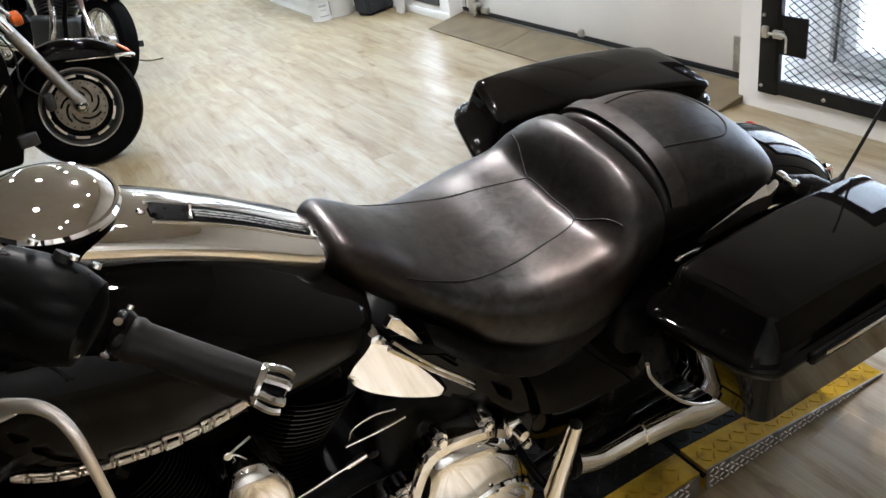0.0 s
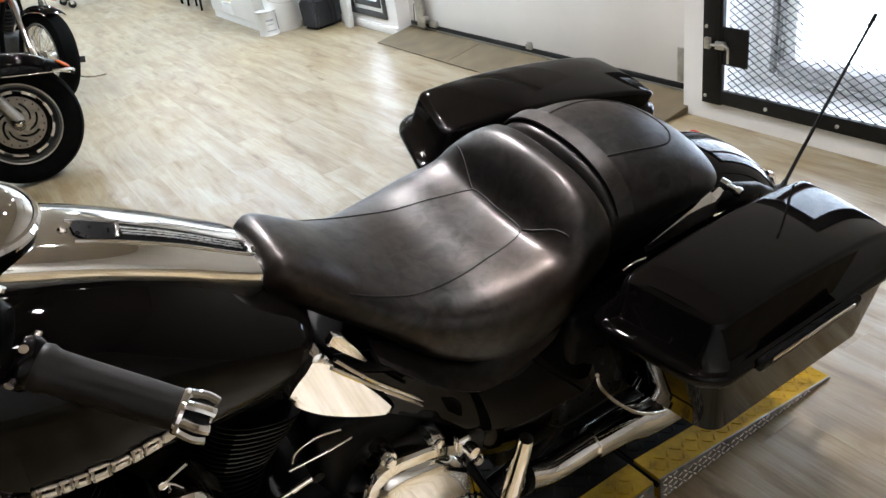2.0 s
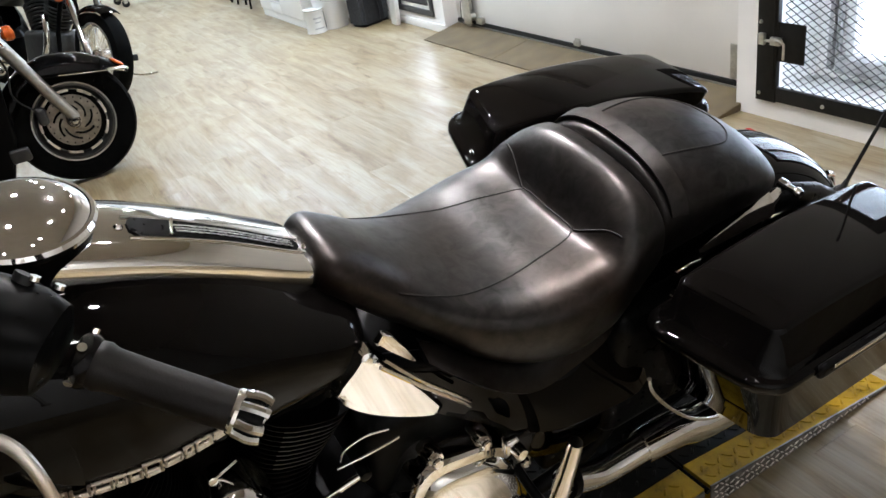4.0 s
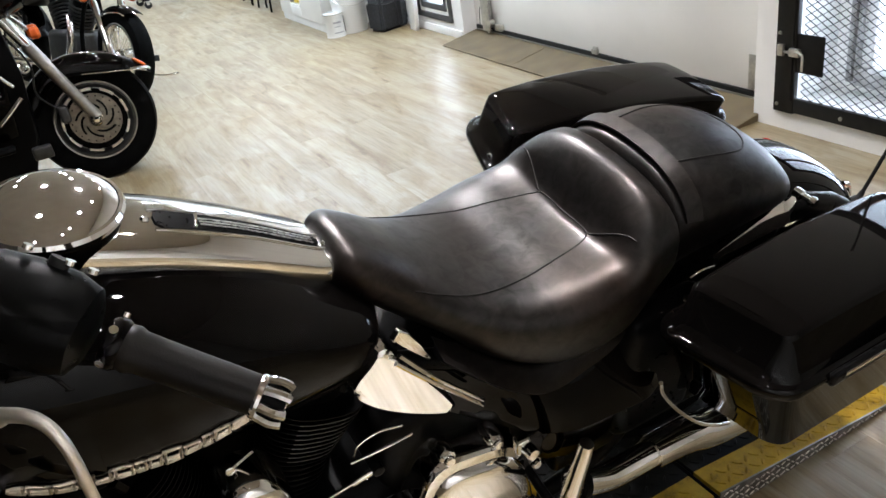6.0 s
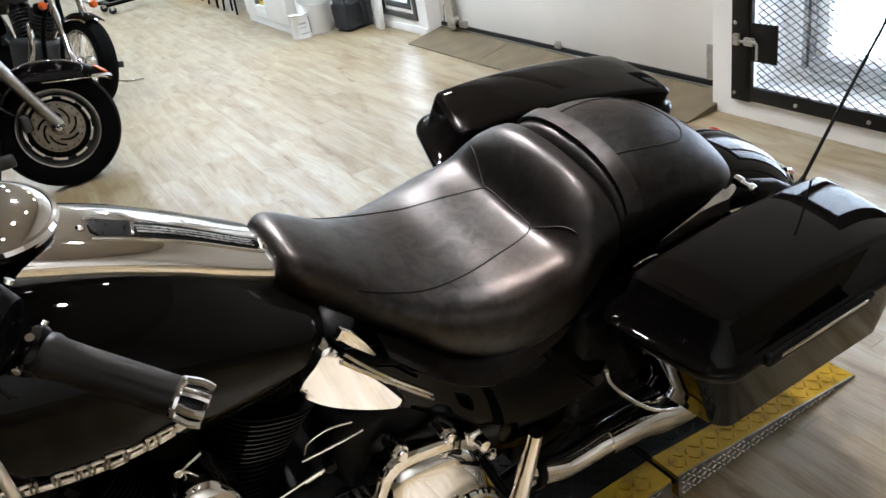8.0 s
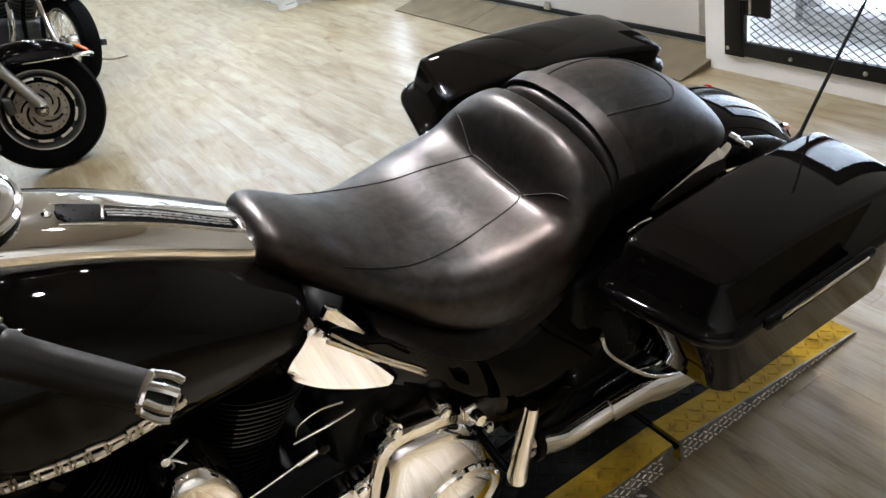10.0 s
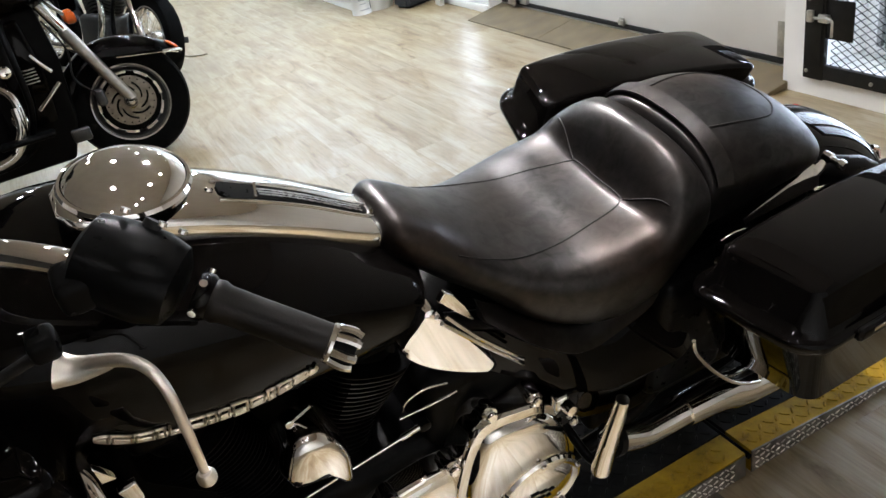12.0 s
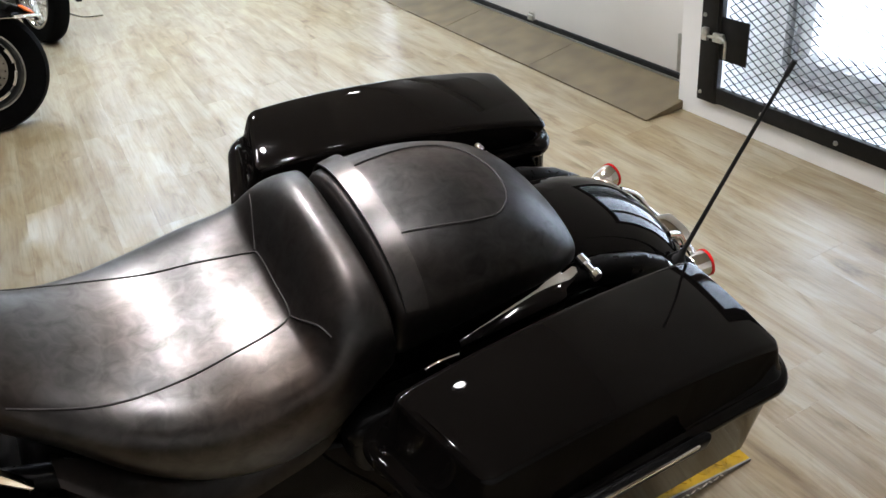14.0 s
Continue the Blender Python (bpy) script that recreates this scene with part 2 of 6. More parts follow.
def rod(a, b, r0, r1=None, seg=20, cap=True, bm=None):
    """A round bar from a to b."""
    own = bm or bmesh.new()
    a, b = Vector(a), Vector(b)
    r1 = r0 if r1 is None else r1
    q = (b - a).to_track_quat("Z", "Y").to_matrix()
    rings = []
    for p, r in ((a, r0), (b, r1)):
        rings.append([own.verts.new(p + q @ Vector((r * math.cos(k * math.tau / seg), r * math.sin(k * math.tau / seg), 0))) for k in range(seg)])
    for k in range(seg):
        own.faces.new((rings[0][k], rings[0][(k + 1) % seg], rings[1][(k + 1) % seg], rings[1][k]))
    if cap:
        own.faces.new(rings[0][::-1])
        own.faces.new(rings[1])
    return own if bm else finish(own)


def curve_points(pts, n):
    """A smooth line through the points."""
    pts = [Vector(p) for p in pts]
    out = []
    for i in range(len(pts) - 1):
        p0, p1, p2, p3 = pts[max(i - 1, 0)], pts[i], pts[i + 1], pts[min(i + 2, len(pts) - 1)]
        for k in range(n):
            t = k / n
            out.append(0.5 * ((2 * p1) + (p2 - p0) * t + (2 * p0 - 5 * p1 + 4 * p2 - p3) * t * t + (3 * p1 - p0 - 3 * p2 + p3) * t ** 3))
    return out + [pts[-1]]


def tube(pts, r, n=6, seg=12, ends=None, flat=1.0, closed=False):
    """A round bar along a smooth line; ends: radius at its two ends."""
    line = curve_points(pts, n)
    bm = bmesh.new()
    rings = []
    side = None
    for i, p in enumerate(line):
        d = (line[min(i + 1, len(line) - 1)] - line[max(i - 1, 0)]).normalized()
        side = d.orthogonal().normalized() if side is None else (side - d * side.dot(d)).normalized()
        up = d.cross(side)
        f = i / (len(line) - 1)
        rr = r if ends is None else ends[0] + (ends[1] - ends[0]) * f
        rings.append([bm.verts.new(p + side * (rr * math.cos(k * math.tau / seg)) + up * (rr * flat * math.sin(k * math.tau / seg))) for k in range(seg)])
    for a, b in zip(rings, rings[1:]):
        for k in range(seg):
            bm.faces.new((a[k], a[(k + 1) % seg], b[(k + 1) % seg], b[k]))
    bm.faces.new(rings[0][::-1])
    bm.faces.new(rings[-1])
    return finish(bm)


def loft(rings, caps=True, angle=40):
    bm = bmesh.new()
    vs = [[bm.verts.new(p) for p in ring] for ring in rings]
    n = len(vs[0])
    for a, b in zip(vs, vs[1:]):
        for k in range(n):
            bm.faces.new((a[k], a[(k + 1) % n], b[(k + 1) % n], b[k]))
    if caps:
        bm.faces.new(vs[0][::-1])
        bm.faces.new(vs[-1])
    return finish(bm, True, angle)


def lathe(profile, at=(0, 0, 0), axis=(0, 0, 1), seg=40, bm=None):
    """Turns (radius, height) pairs about an axis."""
    own = bm or bmesh.new()
    q = Vector(axis).to_track_quat("Z", "Y").to_matrix()
    at = Vector(at)
    rings = []
    for r, h in profile:
        if r < 1e-6:
            rings.append([own.verts.new(at + q @ Vector((0, 0, h)))])
        else:
            rings.append([own.verts.new(at + q @ Vector((r * math.cos(k * math.tau / seg), r * math.sin(k * math.tau / seg), h))) for k in range(seg)])
    for a, b in zip(rings, rings[1:]):
        if len(a) == 1 and len(b) == 1:
            continue
        for k in range(seg):
            k2 = (k + 1) % seg
            if len(a) == 1:
                own.faces.new((a[0], b[k2], b[k]))
            elif len(b) == 1:
                own.faces.new((a[k], a[k2], b[0]))
            else:
                own.faces.new((a[k], a[k2], b[k2], b[k]))
    return own if bm else finish(own, True, 32)


def spow(v, e):
    return math.copysign(abs(v) ** e, v)


def table(rows, x):
    """Smooth values between rows (x, a, b, ...)."""
    if x <= rows[0][0]:
        return rows[0][1:]
    for i in range(len(rows) - 1):
        p1, p2 = rows[i], rows[i + 1]
        if x <= p2[0]:
            p0, p3 = rows[max(i - 1, 0)], rows[min(i + 2, len(rows) - 1)]
            h = p2[0] - p1[0]
            t = (x - p1[0]) / h
            out = []
            for a0, a1, a2, a3 in zip(p0[1:], p1[1:], p2[1:], p3[1:]):
                m1 = (a2 - a0) / max(p2[0] - p0[0], 1e-6) * h
                m2 = (a3 - a1) / max(p3[0] - p1[0], 1e-6) * h
                out.append((2 * t ** 3 - 3 * t * t + 1) * a1 + (t ** 3 - 2 * t * t + t) * m1 + (3 * t * t - 2 * t ** 3) * a2 + (t ** 3 - t * t) * m2)
            return tuple(out)
    return rows[-1][1:]


# ---- room ----
WALL, DOORX, CEILZ = 2.585, 2.70, 3.1
X0, Y0, Y1 = -4.6, -3.1, 13.0
DOOR_A, DOOR_B, DOOR_TOP = 1.48, 4.175, 2.45
GATE_A, GATE_B, GATE_TOP = 0.10, 1.33, 1.46

floor = solid("floor", box((X0, Y0, -0.06), (WALL + 0.119, Y1, -0.004)), SILL, "subfloor under pale oak vinyl planks", "floor", "structure")

# walls with their openings
def wall(name, lo, hi, label="white painted wall", mat=WHITE):
    return solid(name, box(lo, hi), mat, label, "wall", "structure")


wall("wall_east_1", (WALL, Y0, -0.004), (WALL + 0.12, GATE_A, CEILZ))
wall("wall_east_2", (WALL, GATE_A, GATE_TOP - 0.03), (WALL + 0.12, GATE_B, CEILZ))
wall("wall_east_3", (WALL, GATE_B, -0.004), (WALL + 0.12, DOOR_A, CEILZ))
wall("wall_east_4", (WALL, DOOR_A, DOOR_TOP), (WALL + 0.12, DOOR_B, CEILZ))
wall("wall_east_5", (WALL, DOOR_B, -0.004), (WALL + 0.12, 4.36, CEILZ))
wall("wall_east_7", (WALL, 4.36, -0.004), (WALL + 0.12, 4.83, 0.15))
wall("wall_east_8", (WALL, 4.36, 2.055), (WALL + 0.12, 4.83, CEILZ))
wall("wall_east_9", (WALL, 4.83, -0.004), (WALL + 0.12, Y1, CEILZ))
solid("backdrop", box((WALL + 0.45, 3.6, -0.3), (WALL + 0.47, 5.6, 2.8)), DAY, "overexposed daylight outside the side door", "daylight", "structure")
wall("wall_east_6", (WALL, GATE_A, -0.004), (WALL + 0.12, GATE_B, 0.118), "low white board under the mesh gate")
wall("wall_north", (X0, Y1, -0.004), (WALL + 0.12, Y1 + 0.12, CEILZ))
# Unseen walls: west kept dark for black reflections, south white to brighten chrome.
wall("wall_west", (X0 - 0.12, Y0, -0.004), (X0, Y1 + 0.12, CEILZ), "unseen wall, dark grey to keep reflections black", DARKWALL)
wall("wall_south", (X0 - 0.12, Y0 - 0.12, -0.004), (WALL + 0.12, Y0, CEILZ))
solid("ceiling", box((X0 - 0.12, Y0 - 0.12, CEILZ), (WALL + 0.12, Y1 + 0.12, CEILZ + 0.1)), CEIL, "warm off-white workshop ceiling", "ceiling", "structure")

# entry bay behind the mesh gate, with its bright window
BX = 3.10
bay = lambda n, lo, hi, m=WHITE, lab="white wall of the entry bay": solid(n, box(lo, hi), m, lab, "wall", "structure")
bay("wall_bay_1", (WALL + 0.12, 1.45, 0.0), (BX + 0.1, 1.55, CEILZ))
bay("wall_bay_2", (WALL + 0.12, -0.10, 0.0), (BX + 0.1, 0.0, CEILZ))
bay("wall_bay_3", (BX, 1.31, 0.0), (BX + 0.1, 1.45, CEILZ))
bay("wall_bay_4", (BX, 0.0, 0.0), (BX + 0.1, 1.31, 0.07))
bay("wall_bay_5", (BX, 0.0, 2.2), (BX + 0.1, 1.31, CEILZ))
bay("ceiling_bay", (WALL + 0.12, 0.0, CEILZ), (BX + 0.1, 1.45, CEILZ + 0.1), CEIL, "ceiling of the entry bay")
solid("floor_bay", box((WALL + 0.12, 0.0, 0.0), (BX, 1.45, 0.03), 0.004), PLASTIC, "pale scuffed floor of the entry bay", "floor", "structure")
win = thing("window_1", pose(BX, 0, 0), "tall shop window letting in white daylight", "window", kind="structure")
part("window_sill", box((-0.05, 0.0, 0.072), (0.1, 1.31, 0.145), 0.004), SILL, win, "grey weathered window sill")
for a, b, m in ((1.258, 1.308, WHITE), (0.002, 0.05, WHITE)):
    part("window_frame", box((0.0, a, 0.147), (0.07, b, 2.198), 0.004), m, win)
part("window_frame", box((-0.03, 1.312, 0.075), (-0.002, 1.328, 2.25), 0.003), SILL, win, "grey window casing strip")
part("window_frame", box((-0.03, 1.348, 0.075), (-0.002, 1.372, 2.25), 0.003), SILL, win, "grey window casing strip")
part("mullion", box((-0.01, 0.70, 0.147), (0.08, 0.795, 2.198), 0.004), TIMBER, win, "brown stained wooden mullion")
for a, b in ((0.797, 1.258), (0.052, 0.698)):
    p = part("pane", box((0.03, a, 0.15), (0.036, b, 2.195)), simple("pane_glass", (0.9, 0.95, 1.0), 0.02), win)
    g = p.data.materials[0].node_tree.nodes["Principled BSDF"]
    g.inputs["Transmission Weight"].default_value = 1.0
    p.visible_shadow = False
out = solid("backdrop", box((BX + 0.35, -1.4, -0.2), (BX + 0.37, 2.0, 2.9)), DAY, "overexposed daylight outside the shop window", "daylight", "structure")


# mesh gate
def mesh_gate():
    g = thing("mesh_gate", pose(WALL, 0, 0), "black steel gate of expanded metal mesh, bolted shut", "gate")
    d0, d1 = -0.022, 0.004
    part("stile", box((d0, 1.25, 0.088), (d1, 1.354, GATE_TOP), 0.003), CAGE, g)
    part("stile", box((d0, GATE_A - 0.024, 0.088), (d1, GATE_A + 0.08, GATE_TOP), 0.003), CAGE, g)
    part("rail", box((d0 + 0.002, GATE_A + 0.08, 0.094), (d1, 1.25, 0.158), 0.003), CAGE, g)
    part("rail", box((d0 + 0.002, GATE_A + 0.08, GATE_TOP - 0.1), (d1, 1.25, GATE_TOP), 0.003), CAGE, g)
    part("edge_strip", box((d0 - 0.006, 1.262, 0.15), (d0, 1.268, GATE_TOP - 0.1)), CAGE, g)
    for y in (1.335, 1.013, 0.682, 0.35, 0.10):
        part("bolt", lathe([(0.0, 0.007), (0.006, 0.006), (0.009, 0.0), (0.009, -0.002)], (d0, y, 0.122), (-1, 0, 0), 12), ZINC, g, "zinc bolt head")
    part("bolt", lathe([(0.0, 0.007), (0.006, 0.006), (0.009, 0.0), (0.009, -0.002)], (d0, 1.335, 0.44), (-1, 0, 0), 12), ZINC, g, "zinc bolt head")
    # expanded mesh: zigzag strands, each a thin bar
    bm = bmesh.new()
    py, pz, w, th = 0.053, 0.0162, 0.0015, 0.0016
    rows, cols = int((GATE_TOP - 0.22) / pz), int(1.10 / py)
    for r in range(rows):
        for c in range(cols * 2):
            y0 = 0.165 + c * py / 2
            up = (c + r) % 2
            z0 = 0.13 + r * pz + (pz if up else 0)
            z1 = 0.13 + r * pz + (0 if up else pz)
            q = []
            for y, z in ((y0, z0), (y0 + py / 2, z1)):
                q.append([bm.verts.new((-0.008 + dx, y, z + dz)) for dx, dz in ((-th, -w), (th, -w), (th, w), (-th, w))])
            for k in range(4):
                bm.faces.new((q[0][k], q[0][(k + 1) % 4], q[1][(k + 1) % 4], q[1][k]))
    part("mesh", finish(bm, False), CAGE, g, "black expanded metal mesh", "stuff")
    plate = part("lock_plate", box((-0.016, 1.118, 0.278), (-0.011, 1.252, 0.446), 0.001), CAGE, g, "black lock guard plate")
    latch = part("slide_bolt", rod((-0.035, 1.30, 0.365), (-0.035, 1.215, 0.372), 0.006), ZINC, g, "zinc slide bolt with a bent handle")
    part("bolt_keeper", box((-0.040, 1.225, 0.350), (-0.023, 1.275, 0.385), 0.003), ZINC, latch)
    part("bolt_keeper", box((-0.040, 1.305, 0.345), (-0.023, 1.335, 0.395), 0.003), ZINC, latch)
    part("bolt_handle", tube([(-0.035, 1.245, 0.372), (-0.05, 1.205, 0.372), (-0.05, 1.195, 0.36), (-0.05, 1.195, 0.30)], 0.0055), ZINC, latch)
    return g


mesh_gate()


# sectional garage door in its recess
def garage_door():
    d = thing("door_1", pose(DOORX, 0, 0), "white sectional garage door, closed, with black bottom seal", "door", kind="structure")
    z = 0.09
    for i in range(4):
        part("door_panel", box((0.0, DOOR_A - 0.02, z), (0.045, DOOR_B + 0.02, z + 0.607), 0.004), DOORWHITE, d)
        z += 0.611
    part("bottom_seal", box((-0.004, DOOR_A - 0.02, 0.055), (0.04, DOOR_B + 0.02, 0.088), 0.006), RUBBER, d, "black rubber bottom seal")
    part("seal_strip", box((-0.007, DOOR_A, 0.052), (-0.004, DOOR_B, 0.062)), ZINC, d, "aluminium strip under the seal")
    br = part("roller_bracket", box((-0.02, 2.75, 0.085), (-0.001, 2.80, 0.115), 0.003), ZINC, d, "zinc bracket")
    part("bracket_tab", box((-0.012, 2.755, 0.115), (-0.001, 2.795, 0.128), 0.002), ZINC, br)
    part("corner_bracket", box((-0.010, 1.56, 0.10), (-0.001, 1.615, 0.27), 0.003), ZINC, d)
    part("corner_bracket", box((-0.03, 3.80, 0.085), (-0.001, 3.88, 0.13), 0.003), ZINC, d)
    # track at the far jamb
    part("track", box((-0.045, 3.93, 0.06), (-0.005, 3.97, 2.5), 0.004), DULL_CHROME, d, "steel roller track")
    part("track_plate", box((-0.055, 3.90, 0.08), (-0.046, 4.0, 0.30), 0.003), ZINC, d)
    part("roller", rod((-0.06, 3.90, 0.14), (-0.02, 3.90, 0.14), 0.022), ZINC, d)
    part("cable", tube([(-0.03, 4.0, 2.4), (-0.03, 4.01, 0.5), (-0.03, 4.06, 0.20), (-0.03, 4.08, 0.075)], 0.003), RUBBER, d)
    return d


garage_door()
solid("wall_jamb_1", box((DOORX + 0.046, DOOR_A - 0.02, -0.004), (DOORX + 0.12, DOOR_B + 0.02, DOOR_TOP + 0.1)), WHITE, "white backing wall behind the garage door", "wall", "structure")
# low wooden ramp up to the door sill: boards end to end
def threshold_ramp():
    g = thing("threshold_ramp", pose(2.385, 0, 0), "low worn olive-brown wooden threshold ramp at the garage door", "ramp")
    ends = (1.452, 2.36, 3.27, 4.172)
    for a, b in zip(ends, ends[1:]):
        bm = bmesh.new()
        a, b = a + 0.0003, b - 0.0003
        vs = [bm.verts.new(p) for p in ((0, a, 0.001), (0, b, 0.001), (0, b, 0.007), (0, a, 0.007),
                                        (0.305, a, 0.001), (0.305, b, 0.001), (0.305, b, 0.056), (0.305, a, 0.056))]
        for f in ((0, 1, 2, 3), (3, 2, 6, 7), (4, 7, 6, 5), (0, 3, 7, 4), (1, 5, 6, 2), (0, 4, 5, 1)):
            bm.faces.new([vs[k] for k in f])
        bmesh.ops.bevel(bm, geom=list(bm.edges), offset=0.002, segments=2, affect="EDGES")
        part("ramp_board", finish(bm), RAMPWOOD, g)
    return g


threshold_ramp()


# floor planks: along y, in staggered rows
def planks():
    rng = random.Random(4)
    pw, pl = 0.152, 1.22
    me = {}
    rest = bmesh.new()
    near = []
    for i in range(int((3.0 - X0) / pw) + 1):
        x = X0 + i * pw
        if x > WALL - 0.01:
            break
        w = min(pw, WALL - x)
        y = Y0 - rng.random() * pl
        while y < Y1:
            a, b = max(y, Y0), min(y + pl, Y1)
            if b - a > 0.02:
                near.append((abs((a + b) / 2 - 1.8) * 0.8 + abs(x - 1.0), x, a, w, b - a))
            y += pl
    near.sort()
    for n, (_, x, a, w, ln) in enumerate(near):
        if n < 300:
            key = (round(w, 3), round(ln, 3))
            if key not in me:
                m = bpy.data.meshes.new("plank")
                b = box((0.0002, 0.0003, -0.004), (w - 0.0002, ln - 0.0003, 0.0))
                b.to_mesh(m)
                b.free()
                m.materials.append(PLANK)
                me[key] = m
            ob = new("plank", me[key])
            ob.location = (x, a, 0)
            ob.parent = floor
        else:
            box((x + 0.0004, a + 0.0005, -0.004), (x + w - 0.0004, a + ln - 0.0005, 0.0), bm=rest)
    part("far_planks", finish(rest, False), PLANK, floor, "pale oak vinyl planks", "stuff")


# ceiling lamps: small round spots
def spot(x, y, power, cone=168, tint=(1.0, 0.965, 0.92), tilt=0.0, aim=None):
    s = thing("ceiling_spot", pose(x, y, CEILZ), "small round white ceiling spotlight, lit", "ceiling light", "ceiling spots")
    part("housing", lathe([(0.0, 0.0), (0.06, 0.0), (0.065, -0.09), (0.058, -0.09), (0.052, -0.05)], (0, 0, 0), (0, 0, 1), 24), WHITE, s)
    part("bulb", lathe([(0.05, -0.055), (0.05, -0.082), (0.035, -0.088), (0.0, -0.09)], (0, 0, 0), (0, 0, 1), 20), BULB, s, "glowing round lamp")
    lamp = new("spot_light", bpy.data.lights.new("spot_light", "SPOT"))
    lamp.data.energy, lamp.data.color, lamp.data.shadow_soft_size = power, tint, 0.05
    lamp.data.spot_size, lamp.data.spot_blend = radians(cone), 0.7
    lamp.parent = s
    lamp.matrix_local = pose(0, 0, -0.10, -tilt, 0, 0) if aim is None else look((0, 0, -0.10), (aim[0] - x, aim[1] - y, aim[2] - CEILZ))


for x in (-0.7, 0.8, 2.2):
    for y, power in ((3.0, 84), (5.0, 98), (7.4, 116), (10.2, 100)):
        spot(x, y, power * 0.35 if x < 0 and y < 6 else power, 100 if y < 4 else 168, (0.92, 0.965, 1.0) if y < 4 else (0.76, 0.90, 1.0))
# the six spots over the lift, then two added ones behind
for x, y, power in ((0.0, 1.75, 75), (0.85, 1.50, 500), (-0.30, 0.0, 12), (0.85, -0.10, 185)):
    spot(x, y, power, 42, (1.0, 0.96, 0.93), aim=(0.36, 0.0, 0.80))
spot(1.37, 0.73, 90, 66, (1.0, 0.965, 0.92), aim=(1.95, 0.45, 0.0))
spot(0.65, -1.38, 250, 34, (1.0, 0.97, 0.92), aim=(-0.10, -0.85, 0.0))
# Added, unseen lamps: they brighten the south floor that the chrome reflects.
for x in (-1.2, 0.3):
    spot(x, -1.85, 160, 76, (0.98, 0.98, 0.97), 34)


# ---- the motorcycle on the lift ----
HP = 0.068
bike = thing("motorcycle", pose(0, 0.229, HP, 14.5, 0, 0) @ pose(0, -0.028, 0), "black touring motorcycle with hard saddlebags leaning on a low lift", "motorcycle")


def ring_of(x, w, zt, zb, crown=0.0, n=2.6, count=36, skew=0.0):
    """A rounded closed section across the bike; crown lifts (or dishes) the middle of the top."""
    zm, hz = (zt + zb) / 2, (zt - zb) / 2
    out = []
    for k in range(count):
        a = k * math.tau / count
        y = w * spow(math.cos(a), 2 / n)
        z = zm + hz * spow(math.sin(a), 2 / n)
        if math.sin(a) > 0:
            z += crown * (1 - (y / w) ** 2) * math.sin(a) ** 0.5
        out.append(Vector((x + skew * (z - zm), y, z)))
    return out


RIDER = [(-0.004, 0.060, 0.915, 0.875, 0.0), (0.006, 0.070, 0.936, 0.865, 0.004), (0.030, 0.084, 0.940, 0.845, 0.006), (0.075, 0.098, 0.906, 0.80, 0.012),
         (0.13, 0.122, 0.858, 0.755, 0.012), (0.20, 0.162, 0.822, 0.685, 0.004), (0.28, 0.193, 0.815, 0.638, -0.018), (0.36, 0.206, 0.826, 0.618, -0.034),
         (0.425, 0.203, 0.838, 0.622, -0.048), (0.447, 0.201, 0.846, 0.63, -0.046), (0.475, 0.196, 0.862, 0.650, -0.006), (0.505, 0.186, 0.875, 0.665, 0.014), (0.538, 0.178, 0.876, 0.69, 0.013), (0.546, 0.176, 0.872, 0.70, 0.012), (0.551, 0.168, 0.858, 0.715, 0.010)]
PILLION = [(0.556, 0.156, 0.860, 0.70, 0.012), (0.562, 0.162, 0.873, 0.69, 0.013), (0.572, 0.165, 0.877, 0.690, 0.014), (0.62, 0.168, 0.882, 0.702, 0.014), (0.70, 0.168, 0.874, 0.712, 0.015),
           (0.78, 0.160, 0.852, 0.716, 0.015), (0.84, 0.146, 0.822, 0.714, 0.014), (0.885, 0.120, 0.784, 0.708, 0.010), (0.91, 0.085, 0.748, 0.700, 0.005), (0.922, 0.04, 0.724, 0.704, 0.0)]


def body_of(rows, steps, n=2.6, count=40):
    x0, x1 = rows[0][0], rows[-1][0]
    rings = []
    for i in range(steps + 1):
        x = x0 + (x1 - x0) * i / steps
        w, zt, zb, cr = table(rows, x)
        rings.append(ring_of(x, max(w, 0.01), zt, zb, cr, n, count))
    return rings


def top_at(rows, x, y, n=None, lift=0.0):
    """The place on the upper surface of such a body."""
    n = n or (3.0 if rows is RIDER else 2.6)
    w, zt, zb, cr = table(rows, x)
    c = min(abs(y) / w, 0.999) ** (n / 2)
    s = math.sqrt(max(0.0, 1 - c * c))
    z = (zt + zb) / 2 + (zt - zb) / 2 * s ** (2 / n)
    z += cr * (1 - (y / w) ** 2) * s ** 0.5
    return Vector((x, y, z + lift))


rider = part("rider_seat", loft(body_of(RIDER, 110, 3.0)), LEATHER, bike, "worn black leather rider seat with brown rubbed edges")
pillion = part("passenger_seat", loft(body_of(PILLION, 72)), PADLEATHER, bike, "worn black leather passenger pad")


def seam(rows, pts, r, owner, name="seam", mat=SEAM, lift=0.0):
    line = [top_at(rows, p.x, p.y, lift=lift) for p in curve_points([(x, y, 0) for x, y in pts], 8)]
    return part(name, tube(line, r, 1, 8), mat, owner)


for s in (-1, 1):
    seam(RIDER, [(0.442, s * 0.072), (0.452, s * 0.10), (0.462, s * 0.13), (0.468, s * 0.155)], 0.0016, rider)
seam(RIDER, [(0.10, -0.100), (0.20, -0.111), (0.30, -0.100), (0.39, -0.085), (0.434, -0.073), (0.444, -0.055), (0.445, 0.0), (0.444, 0.055), (0.434, 0.073), (0.39, 0.085), (0.30, 0.100), (0.20, 0.111), (0.10, 0.100)], 0.0016, rider)

